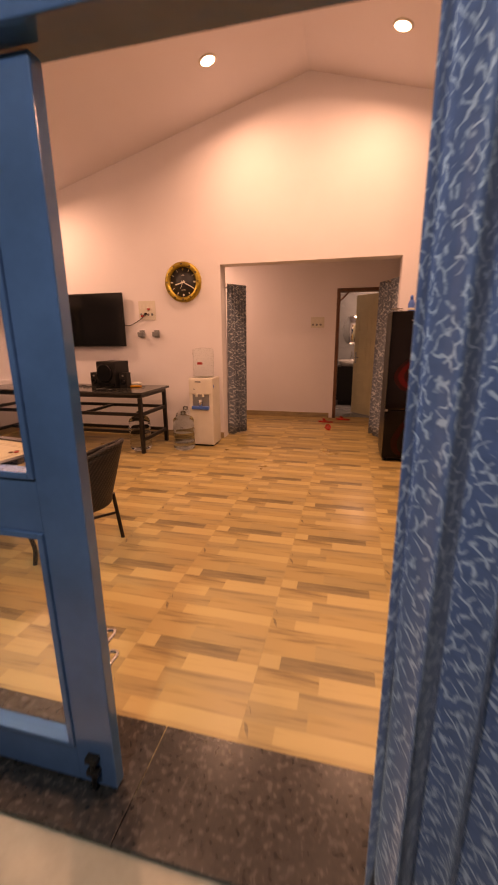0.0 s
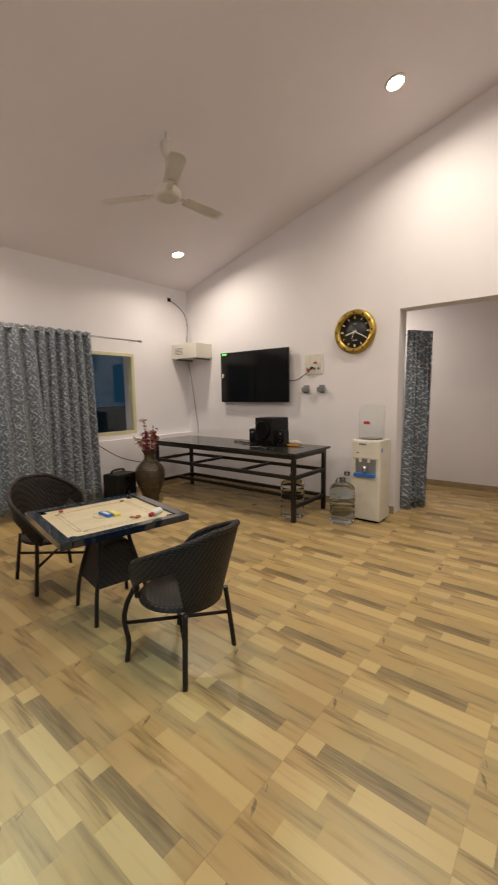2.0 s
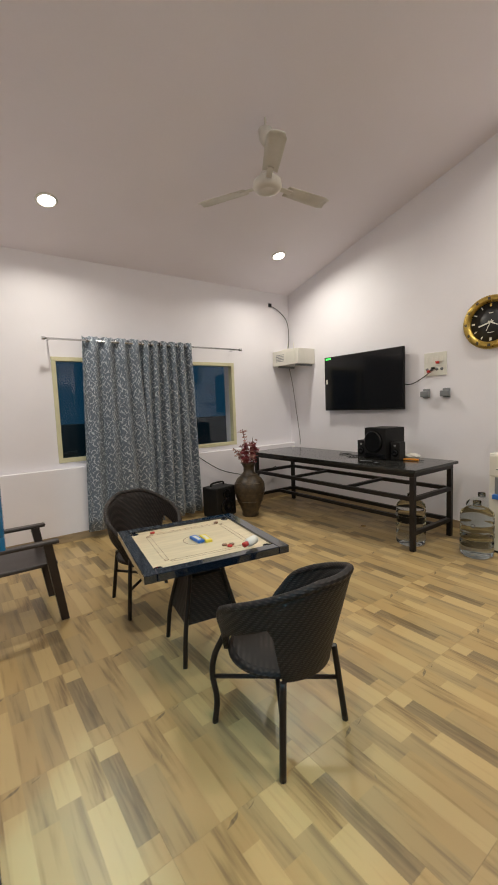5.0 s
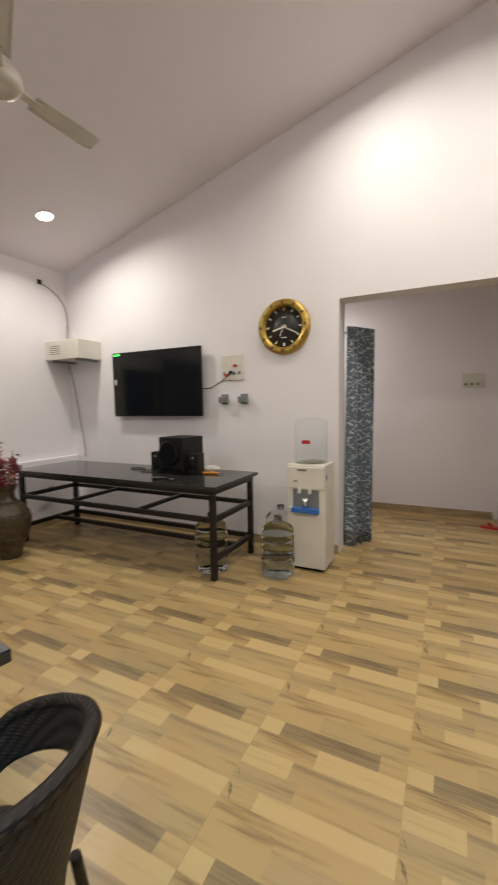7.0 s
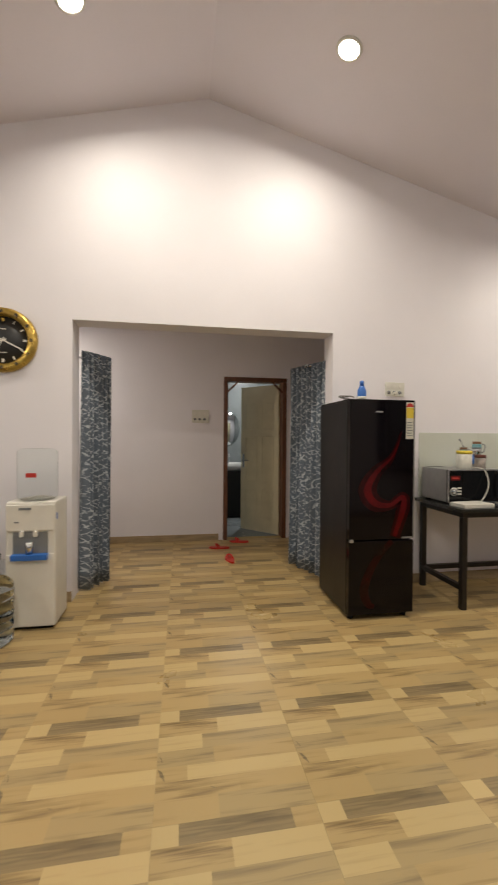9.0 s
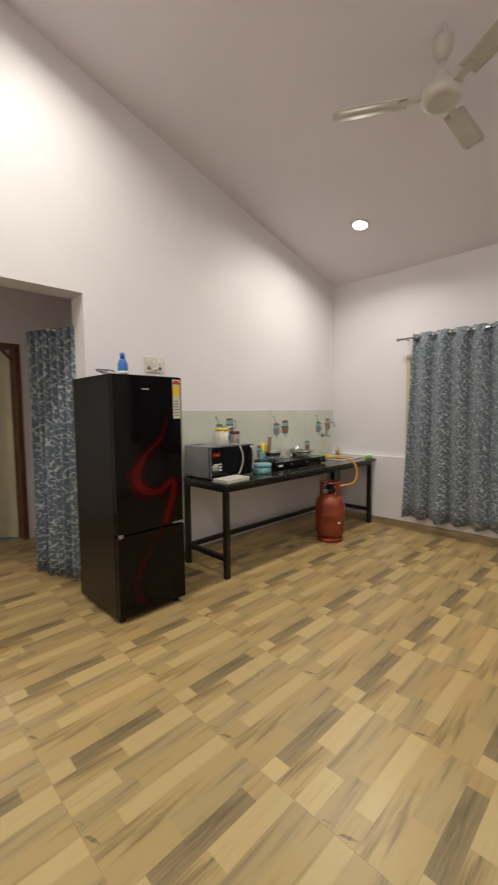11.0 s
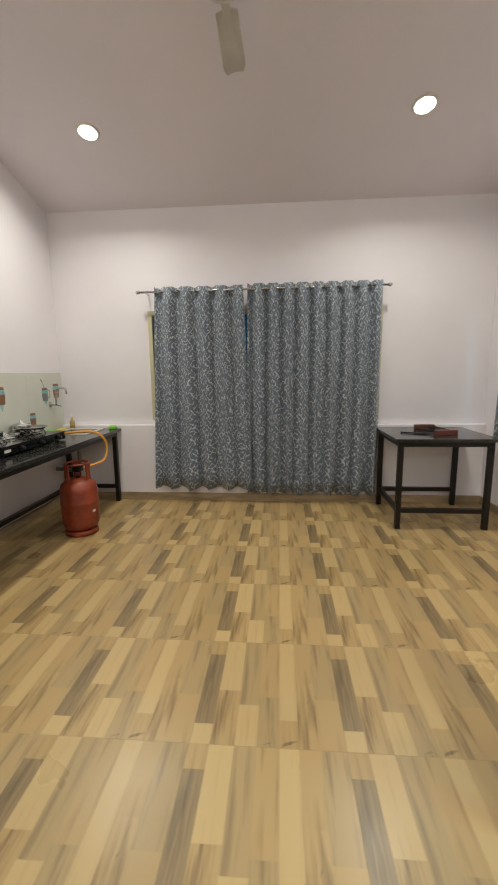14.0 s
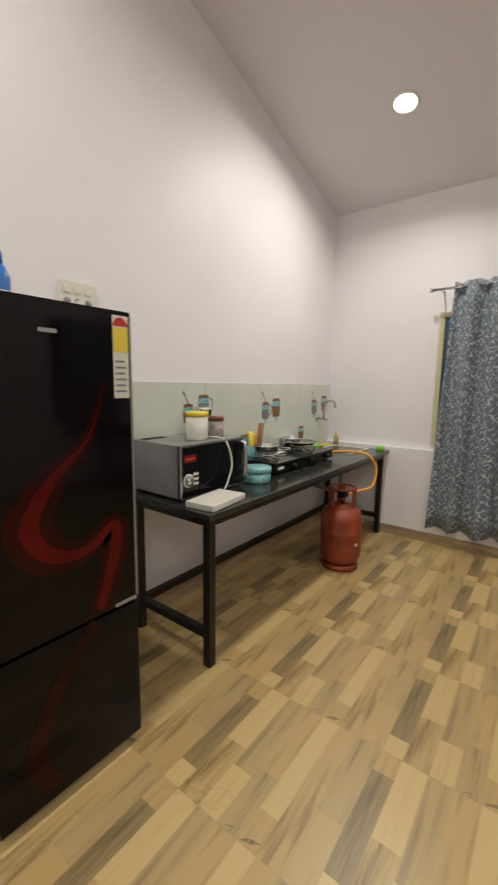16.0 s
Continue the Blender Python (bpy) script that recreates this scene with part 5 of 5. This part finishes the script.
bm = lathe([(0, 0.012), (0.20, 0.012), (0.21, 0.0), (0, 0.0)], 36)
bmesh.ops.transform(bm, matrix=Matrix.Diagonal((1, 1, 1.45, 1)) @ FRONT, verts=bm.verts)
part("glass", bm, MIRROR, MR)

# ---- kitchen ----
KT = 0.81
nsp = 4
for k in range(nsp):
    x0 = 1.45 + k * (XE - 0.012 - 1.45) / nsp
    x1 = 1.45 + (k + 1) * (XE - 0.012 - 1.45) / nsp
    structure("splash_tile", boxes((x0 + 0.001, x1 - 0.001, YN - 0.009, YN, KT + 0.004, 1.42), bevel=0.0015), SPLASH, "pale glazed wall tile with printed kitchen jugs", "tile")
for k, (x, z, s) in enumerate(((2.06, 1.27, 1.0), (1.92, 1.22, 0.9), (2.79, 1.20, 1.0), (2.95, 1.22, 1.15), (3.62, 1.20, 1.0), (3.83, 1.23, 1.1), (2.51, 0.96, 1.0), (3.38, 0.97, 0.9))):
    t = tagged(thing("jug_print", pose(x, YN - 0.0092, z), "printed brown and teal jug motif on the wall tile", "tile print", "jug prints"), kind="structure")
    a = 0.060 * s
    part("print_body", slab([(-a * 0.75, -a * 1.1), (a * 0.75, -a * 1.1), (a * 0.9, a * 0.2), (-a * 0.9, a * 0.2)], -0.0012, 0), BROWN if k % 2 else GREY_PLASTIC, t)
    part("print_band", slab([(-a * 0.9, a * 0.2), (a * 0.9, a * 0.2), (a * 0.8, a * 0.75), (-a * 0.8, a * 0.75)], -0.0012, 0), TEAL, t)
    part("print_rim", slab([(-a * 0.8, a * 0.75), (a * 0.8, a * 0.75), (a * 0.7, a * 1.15), (-a * 0.7, a * 1.15)], -0.0012, 0), BROWN, t)
    if k < 6:
        part("print_drip", slab([(-a * 0.3, -a * 1.1), (a * 0.5, -a * 1.1), (a * 0.1, -a * 2.0)], -0.0012, 0), TEAL, t)
    if k in (0, 2, 4):
        part("print_handle", ribbon([(a * 0.8, a * 0.8), (a * 1.5, a * 0.5), (a * 1.3, -a * 0.5), (a * 0.8, -a * 0.6)], (0.008, 0.01, 0.008), -0.0012), GREY_PLASTIC, t)
    if k in (1, 2, 4):
        part("print_stem", ribbon([(0, a * 1.1), (-a * 0.4, a * 1.9), (-a * 0.9, a * 2.6)], (0.012, 0.006, 0.02), -0.0012), GREY_PLASTIC, t)

MW = thing("microwave", pose(1.46, 5.02, KT), "silver and black microwave oven on the kitchen table", "microwave")
part("case", boxes((0, 0.52, 0.02, 0.375, 0.012, 0.292), bevel=0.006), SILVER, MW)
part("control_panel", boxes((0.0, 0.135, 0, 0.02, 0.014, 0.290), bevel=0.003), BLACK_GLOSS, MW)
dr = part("door", boxes((0.137, 0.52, -0.004, 0.02, 0.014, 0.290), bevel=0.003), BLACK_GLOSS, MW, "black glass door")
part("handle", tube(spline([(0.475, 0.0, 0.265), (0.475, -0.04, 0.245), (0.475, -0.04, 0.06), (0.475, 0.0, 0.04)], 6), 0.014), CHROME, dr, "chrome bar handle")
part("door_edge", boxes((0.50, 0.521, -0.006, -0.0041, 0.02, 0.285)), SILVER, dr)
part("display", boxes((0.025, 0.11, -0.002, 0, 0.20, 0.24)), material("dim_red_display", (0.16, 0.02, 0.02), 0.2, bump=0), MW)
part("display_digits", boxes((0.035, 0.10, -0.003, -0.002, 0.212, 0.226)), RED, MW)
part("dial", rot_y_to_front(lathe([(0, 0.018), (0.024, 0.018), (0.028, 0.0), (0, 0)], 24), Matrix.Translation((0.055, 0, 0.105)) @ FRONT), CHROME, MW, "round silver knob")
for i in range(2):
    for j in range(3):
        part("button", boxes((0.09 + i * 0.02, 0.104 + i * 0.02, -0.003, 0, 0.075 + j * 0.026, 0.09 + j * 0.026)), IVORY, MW)
part("trim", boxes((0.0, 0.52, -0.006, 0.0, 0.008, 0.018), bevel=0.001), CHROME, MW)
part("trim", boxes((0.0, 0.52, -0.006, 0.004, 0.282, 0.293), bevel=0.001), CHROME, MW)
part("trim", boxes((-0.002, 0.007, -0.006, 0.004, 0.0185, 0.2815), bevel=0.001), CHROME, MW)
part("dial_ring", rot_y_to_front(lathe([(0.028, 0.003), (0.036, 0.003), (0.036, 0.0), (0.028, 0.0), (0.028, 0.003)], 28), Matrix.Translation((0.055, 0, 0.105)) @ FRONT), IVORY, MW, "pale printed ring round the knob")
for x in (0.03, 0.46):
    for y in (0.05, 0.32):
        part("foot", boxes((x, x + 0.03, y, y + 0.03, 0, 0.0125)), BLACK_MATT, MW)
for k in range(8):
    part("vent_slot", boxes((0.03 + k * 0.02, 0.042 + k * 0.02, 0.30, 0.36, 0.2915, 0.2935)), BLACK_MATT, MW)


def tub(name, m, r, h, body, lid, label, cat, lid_h=0.022):
    t = thing(name, m, label, cat)
    part("body", lathe([(0, 0), (r * 0.93, 0), (r, 0.008), (r, h), (r * 0.95, h), (r * 0.95, 0.006), (0, 0.006)], 28), body, t)
    part("lid", lathe([(0, h + lid_h), (r * 1.02, h + lid_h), (r * 1.05, h + lid_h * 0.6), (r * 1.05, h - 0.004), (r * 1.0, h - 0.004), (0, h + 0.001)], 28), lid, t)
    return t


TRANSL = material("cloudy_white_plastic", (0.74, 0.72, 0.64), 0.3, vary=0.12, scale=18)
RED_BROWN = material("red_brown_lid", (0.16, 0.05, 0.035), 0.4)
GREYISH = material("smoky_plastic", (0.42, 0.36, 0.32), 0.2, vary=0.3, scale=20)
zt = KT + 0.292
tub("storage_jar", pose(1.70, 5.14, zt), 0.062, 0.135, TRANSL, YELLOW, "cloudy plastic jar with a yellow lid on the microwave", "jar")
tub("storage_jar", pose(1.86, 5.14, zt), 0.045, 0.10, GREYISH, RED_BROWN, "small jar with a red-brown lid on the microwave", "jar")
s = thing("steel_tin", pose(1.925, 5.30, zt), "steel tin with a blue band standing on the microwave", "tin")
part("body", lathe([(0, 0), (0.050, 0), (0.050, 0.135), (0.055, 0.138), (0.055, 0.158), (0.048, 0.166), (0, 0.167)], 28), CHROME, s)
part("band", lathe([(0.0505, 0.03), (0.0515, 0.03), (0.0515, 0.11), (0.0505, 0.11), (0.0505, 0.03)], 28), BLUE_PLASTIC, s)
tub("lunch_bowl", pose(2.09, 5.00, KT), 0.085, 0.065, TEAL, TEAL, "round teal patterned food bowl with a lid", "bowl", 0.03)
s = thing("white_tray", pose(1.58, 4.885, KT, 0, 0, 6), "flat white plastic box lying at the table corner", "box")
part("shell", boxes((-0.145, 0.145, -0.085, 0.085, 0, 0.032), bevel=0.006), WHITE_PLASTIC, s)
solo("white_cable", tube(spline([(1.76, 5.22, zt + 0.004), (1.80, 5.06, zt + 0.008), (1.805, 5.0, zt - 0.03), (1.80, 4.965, KT + 0.16), (1.76, 4.96, KT + 0.07), (1.71, 4.94, KT + 0.036)], 8), 0.0042), IVORY, pose(0, 0, 0), "white cable hanging over the microwave door", "cable")
s = thing("cup_holder", pose(2.46, 5.28, KT) @ Matrix.Diagonal((1.35, 1.35, 1.3, 1)), "teal cup with yellow and brown utensils", "cup")
part("cup", lathe([(0, 0), (0.045, 0), (0.055, 0.12), (0.05, 0.12), (0.04, 0.005), (0, 0.005)], 24), TEAL, s)
for k, (dx, dy, mt, hh) in enumerate(((-0.02, 0.01, YELLOW, 0.20), (0.02, 0.0, ORANGE, 0.22), (0.0, -0.02, BROWN, 0.25), (0.01, 0.02, YELLOW, 0.18))):
    part("utensil", tube([(dx * 0.5, dy * 0.5, 0.01), (dx * 1.7, dy * 1.7, hh)], 0.009, 8, taper=0.016), mt, s)

SV = thing("gas_stove", pose(2.28, 4.985, KT), "black glass-topped three-burner gas stove", "stove")
part("body", boxes((0, 0.86, 0.0, 0.39, 0.012, 0.075), bevel=0.006), BLACK_GLOSS, SV)
part("glass_top", boxes((-0.006, 0.866, -0.006, 0.396, 0.075, 0.083), bevel=0.002), BLACK_GLOSS, SV)
part("maker_plate", boxes((0.03, 0.10, -0.0012, 0.0, 0.035, 0.055)), IVORY, SV)
for i, x in enumerate((0.17, 0.43, 0.69)):
    kn = part("knob", rot_y_to_front(lathe([(0, 0.028), (0.016, 0.028), (0.021, 0.0), (0, 0)], 18), Matrix.Translation((x + 0.05, 0, 0.042)) @ FRONT), BLACK_MATT, SV)
    y = 0.20 if i != 1 else 0.26
    bu = part("burner", lathe([(0.0, 0.02), (0.022, 0.02), (0.035, 0.006), (0.075, 0.004), (0.075, 0.0), (0, 0)], 24, centre=(x, y, 0.083)), CHROME, SV)
    part("ring_stand", lathe([(0.078, 0.020), (0.090, 0.020), (0.090, 0.028), (0.078, 0.028), (0.078, 0.020)], 28, centre=(x, y, 0.083)), CHROME, bu)
    for a in range(4):
        c, sn = math.cos(a * 1.571 + 0.4), math.sin(a * 1.571 + 0.4)
        part("prong", tube([(x + 0.1 * c, y + 0.1 * sn, 0.084), (x + 0.09 * c, y + 0.09 * sn, 0.118), (x + 0.035 * c, y + 0.035 * sn, 0.118)], 0.005, 6), CHROME, bu)
for x in (0.06, 0.80):
    for y in (0.05, 0.34):
        part("foot", lathe([(0, 0), (0.02, 0), (0.018, 0.013), (0, 0.013)], 12, centre=(x, y, 0)), BLACK_MATT, SV)
s = thing("steel_plate", pose(2.28 + 0.69, 4.985 + 0.20, KT + 0.083 + 0.028 + 0.010), "shallow steel plate resting on a stove burner", "plate")
part("dish", lathe([(0, 0), (0.09, 0), (0.125, 0.022), (0.122, 0.024), (0.088, 0.003), (0, 0.003)], 32), CHROME, s)
s = thing("steel_pan", pose(2.28 + 0.17, 4.985 + 0.20, KT + 0.083 + 0.028 + 0.010), "low steel pan standing on a stove burner", "pan")
part("pan", lathe([(0, 0), (0.07, 0), (0.085, 0.012), (0.088, 0.045), (0.095, 0.047), (0.085, 0.047), (0.07, 0.008), (0, 0.006)], 28), CHROME, s)
s = thing("steel_pot", pose(3.06, 5.345, KT), "lidded steel pot behind the stove", "pot")
part("body", lathe([(0, 0), (0.072, 0), (0.080, 0.02), (0.080, 0.14), (0.086, 0.144), (0, 0.144)], 28), CHROME, s)
part("lid", lathe([(0, 0.190), (0.014, 0.188), (0.012, 0.172), (0.070, 0.154), (0.084, 0.1445), (0, 0.1445)], 28), CHROME, s)
for sx in (-1, 1):
    part("handle", tube(spline([(sx * 0.078, -0.025, 0.115), (sx * 0.105, -0.02, 0.118), (sx * 0.105, 0.02, 0.118), (sx * 0.078, 0.025, 0.115)], 4), 0.005, 8), CHROME, s)
# sink area
SK = thing("sink_basin", pose(3.42, 4.93, KT), "white-rimmed sink let into the end of the table", "sink")
part("rim", boxes((0, 0.40, 0.0, 0.02, 0, 0.012), (0, 0.40, 0.36, 0.38, 0, 0.012), (0, 0.02, 0.02, 0.36, 0, 0.012), (0.38, 0.40, 0.02, 0.36, 0, 0.012), bevel=0.003), IVORY, SK)
part("well", boxes((0.02, 0.38, 0.02, 0.36, 0.0005, 0.003)), STONE_TOP, SK)
TP = thing("wall_tap", pose(3.70, YN - 0.009, 1.09), "chrome swan-neck tap on the tiled wall", "tap")
part("flange", rot_y_to_front(lathe([(0, 0.012), (0.026, 0.012), (0.03, 0), (0, 0)], 20), FRONT), CHROME, TP)
part("spout", tube(spline([(0, 0, 0), (0, -0.06, 0.0), (0.0, -0.07, 0.07), (0.0, -0.09, 0.16), (0.0, -0.17, 0.17), (0.0, -0.19, 0.11)], 7), 0.011), CHROME, TP)
part("lever", tube([(0.0, -0.06, 0.0), (0.06, -0.08, -0.02)], 0.009), CHROME, TP)
for x, y, w in ((3.55, 5.36, 0.16), (3.86, 4.84, 0.12)):
    s = thing("green_scrubber", pose(x, y, KT, 0, 0, 15), "bright green kitchen scrubber by the sink", "scrubber", "green scrubbers")
    part("pad", boxes((-w / 2, w / 2, -0.035, 0.035, 0, 0.035), bevel=0.010), GREEN, s)
s = thing("yellow_cloth", pose(3.74, 5.355, KT), "folded yellow cloth beside the sink", "cloth")
part("fold", boxes((-0.07, 0.07, -0.03, 0.03, 0, 0.022), bevel=0.008), YELLOW, s)
s = thing("soap_bottle", pose(3.87, 5.30, KT), "small clear soap bottle with amber liquid", "bottle")
part("bottle", lathe([(0, 0), (0.026, 0), (0.028, 0.08), (0.012, 0.10), (0.012, 0.12), (0, 0.12)], 18), material("amber_soap", (0.55, 0.42, 0.16), 0.2, bump=0), s)
part("cap", lathe([(0, 0.12), (0.014, 0.12), (0.010, 0.15), (0, 0.15)], 14), IVORY, s)
# pipe under the sink
solo("waste_pipe", tube(spline([(3.62, 5.12, KT - 0.03), (3.62, 5.12, 0.48), (3.64, 5.16, 0.40), (3.68, 5.36, 0.40), (3.68, 5.42, 0.40)], 6), 0.02), GREY_PLASTIC, pose(0, 0, 0), "grey waste pipe under the sink", "pipe")

GC = thing("gas_cylinder", pose(2.95, 4.80, 0) @ Matrix.Diagonal((1, 1, 1.04, 1)), "worn orange-red gas cylinder standing under the kitchen table", "gas cylinder")
part("foot_ring", lathe([(0.125, 0), (0.14, 0), (0.14, 0.03), (0.125, 0.045), (0.12, 0.0), (0.125, 0)], 32), ORANGE_PAINT, GC)
part("body", lathe([(0, 0.03), (0.09, 0.032), (0.135, 0.055), (0.155, 0.10), (0.158, 0.20), (0.158, 0.268), (0.161, 0.275), (0.161, 0.285), (0.158, 0.292), (0.157, 0.38), (0.145, 0.435), (0.10, 0.472), (0.03, 0.485), (0, 0.485)], 40), ORANGE_PAINT, GC)
part("collar", lathe([(0.098, 0.60), (0.105, 0.60), (0.108, 0.607), (0.105, 0.615), (0.098, 0.615), (0.094, 0.607), (0.098, 0.60)], 32), ORANGE_PAINT, GC)
for k in range(3):
    a = k * 2.09 + 0.5
    bm = bmesh.new()
    box(bm, 0.094, 0.104, -0.032, 0.032, 0.455, 0.61, Matrix.Rotation(a, 4, "Z"))
    part("collar_post", bm, ORANGE_PAINT, GC)
part("valve", lathe([(0, 0.48), (0.02, 0.48), (0.018, 0.53), (0.026, 0.535), (0.026, 0.56), (0, 0.56)], 18), CHROME, GC)
part("regulator", boxes((-0.035, 0.035, -0.04, 0.03, 0.535, 0.59), bevel=0.012), BLACK_MATT, GC)
for a, z in ((-1.9, 0.20), (-0.7, 0.30), (-1.2, 0.36)):
    bm = bmesh.new()
    box(bm, 0.1575, 0.1605, -0.014, 0.014, z, z + 0.02, Matrix.Rotation(a, 4, "Z"))
    part("paint_mark", bm, IVORY, GC)
solo("gas_hose", tube(spline([(3.12, 5.05, KT + 0.05), (3.16, 4.85, KT + 0.07), (3.22, 4.72, KT + 0.05), (3.27, 4.66, KT - 0.06), (3.22, 4.67, KT - 0.20), (3.10, 4.74, 0.58), (2.99, 4.79, 0.565)], 8), 0.011), RUBBER_ORANGE, pose(0, 0, 0), "orange rubber gas hose looping to the cylinder", "hose")

# things on the fridge
s = thing("blue_bottle", pose(0.675, 5.02, 1.655), "blue spray bottle standing on the fridge", "bottle")
part("body", lathe([(0, 0), (0.034, 0), (0.036, 0.01), (0.036, 0.09), (0.022, 0.125), (0.016, 0.13), (0, 0.13)], 22), BLUE_PLASTIC, s)
part("cap", lathe([(0, 0.13), (0.017, 0.13), (0.017, 0.165), (0.010, 0.175), (0, 0.175)], 16), BLUE_PLASTIC, s)
part("label", lathe([(0.0362, 0.02), (0.0372, 0.02), (0.0372, 0.045), (0.0362, 0.045), (0.0362, 0.02)], 22), IVORY, s)
for k in range(2):
    r = 0.035 + 0.012 * k
    solo("coiled_cable", tube([(0.50 + 0.04 * k + r * math.cos(a * 0.4), 4.98 + 0.6 * r * math.sin(a * 0.4), 1.662 + 0.003 * a * 0.5 + 0.02 * abs(math.sin(a * 0.2))) for a in range(17)], 0.005, 6), GREY_CABLE, pose(0, 0, 0), "grey cable coiled on top of the fridge", "cable", "cables on the fridge")

# things on the side table
s = thing("wire_rack", pose(3.55, 1.55, 0.82, 0, 0, 8), "low dark wire rack with brown handles on the side table", "rack")
for k in range(7):
    part("wire", tube([(-0.15 + 0.05 * k, -0.10, 0.025), (-0.15 + 0.05 * k, 0.10, 0.025)], 0.0035, 6), STEEL_BLACK, s)
for y in (-0.10, 0.10):
    part("side_wire", tube([(-0.18, y, 0.025), (0.18, y, 0.025)], 0.005, 6), STEEL_BLACK, s)
for x in (-0.20, 0.20):
    part("handle", boxes((x - 0.025, x + 0.025, -0.10, 0.10, 0.0, 0.045), bevel=0.006), RED_BROWN, s)
s = thing("dark_tongs", pose(3.42, 1.78, 0.82, 0, 0, 60), "dark metal tongs lying on the side table", "tongs")
part("arm", tube([(-0.12, -0.012, 0.008), (0.12, 0.0, 0.008)], 0.006, 6), STEEL_BLACK, s)
part("arm", tube([(-0.12, 0.022, 0.008), (0.12, 0.008, 0.008)], 0.006, 6), STEEL_BLACK, s)

# porch: roof and its lamp over the entrance
structure("porch_ceiling", boxes((-4.0, 3.0, -3.0, YO, 2.75, 2.85)), CEIL, "plain porch ceiling", "ceiling")
pl = thing("porch_lamp", pose(-0.4, -0.45, 2.75), "round cool white porch lamp", "ceiling light")
part("shade", lathe([(0, -0.05), (0.10, -0.05), (0.13, -0.02), (0.13, 0), (0, 0)], 28), LED, pl)
la = bpy.data.lights.new("porch_lamp_light", "AREA")
la.shape, la.size, la.energy, la.color = "DISK", 0.22, PORCH_WATTS, (0.25, 0.72, 1.0)
new("porch_lamp_light", la).matrix_basis = pose(-0.4, -0.45, 2.69)

# ---- floor tiles: printed planks, one mesh for all whole tiles ----
TILE, GAP = 0.595, 0.0004
ROWS_PRINT = [
    ((0.0, 0.092, 0), (0.092, 0.5, 4), (0.5, 0.6, 1)),
    ((0.0, 0.27, 3), (0.27, 0.6, 0)),
    ((0.0, 0.195, 0), (0.195, 0.6, 2)),
    ((0.0, 0.24, 2), (0.24, 0.6, 1)),
    ((0.0, 0.125, 1), (0.125, 0.6, 0)),
    ((0.0, 0.33, 3), (0.33, 0.6, 1)),
    ((0.0, 0.24, 1), (0.24, 0.6, 2)),
]
TILE_WIDTHS = (0.078, 0.095, 0.085, 0.086, 0.073, 0.078, 0.100)


def tile_mesh(x1, y1, name):
    """A glazed tile with its printed planks, cut at x1 and y1 (from its south-west corner)."""
    bm = bmesh.new()
    top = TILE
    for width, row in zip(TILE_WIDTHS, ROWS_PRINT):
        a, b = top - width, top
        top -= width
        a, b = max(a, GAP), min(b, TILE - GAP, y1)
        if b - a < 0.004:
            continue
        for u0, u1, mi in row:
            u0, u1 = max(u0 / 0.6 * TILE, GAP), min(u1 / 0.6 * TILE, TILE - GAP, x1)
            if u1 - u0 < 0.004:
                continue
            f = bm.faces.new([bm.verts.new(c) for c in ((u0, a, 0), (u1, a, 0), (u1, b, 0), (u0, b, 0))])
            f.material_index = mi
    # printed knots: dark crescents where a grain arch meets the tile's edge
    for cu, cv, ru, rv, w in ((0.004, 0.180, 0.030, 0.064, 0.014), (0.004, 0.275, 0.018, 0.040, 0.004), (0.21, 0.12, 0.024, 0.016, 0.005)):
        if cu + ru < x1 and cv + rv < y1:
            arc = [k * math.pi / 16 for k in range(9)]
            outer = [(cu + ru * math.sin(a), cv + rv * math.cos(a)) for a in arc]
            inner = [(cu + (ru - w * math.sin(2 * a)) * math.sin(a), cv + (rv - 1.4 * w * math.sin(2 * a)) * math.cos(a)) for a in arc[1:-1]]
            f = bm.faces.new([bm.verts.new((x, y, 0.0003)) for x, y in outer + inner[::-1]])
            f.material_index = 4
    X, Y = min(TILE - GAP, x1), min(TILE - GAP, y1)
    c = [(GAP, GAP), (X, GAP), (X, Y), (GAP, Y)]
    for i in range(4):
        p, q = c[i], c[(i + 1) % 4]
        f = bm.faces.new([bm.verts.new((*r, z)) for r, z in ((p, -0.003), (q, -0.003), (q, 0), (p, 0))])
        f.material_index = 5
    return mesh_of(name, bm, PRINTS)


TX0, TY0 = 0.925, 3.367 - TILE
cache = {}


def lay(xa, xb, ya, yb):
    for i in range(math.floor((xa - TX0) / TILE), math.ceil((xb - TX0) / TILE)):
        for j in range(math.floor((ya - TY0) / TILE + 0.001), math.ceil((yb - TY0) / TILE)):
            x, y = TX0 + i * TILE, TY0 + j * TILE
            w, h = round(min(TILE, xb - x), 4), round(min(TILE, yb - y), 4)
            if w < 0.02 or h < 0.02:
                continue
            key = (w, h)
            if key not in cache:
                cache[key] = tile_mesh(w, h, "tile")
            ob = new("tile", cache[key])
            ob.location = (x, y, 0)
            ob.parent = floor


YJ = TY0 + 5 * TILE
lay(XW - 0.2, XE, YS + 0.24, YJ)
lay(HALL_W, HALL_E, YJ, HALL_N + 0.02)
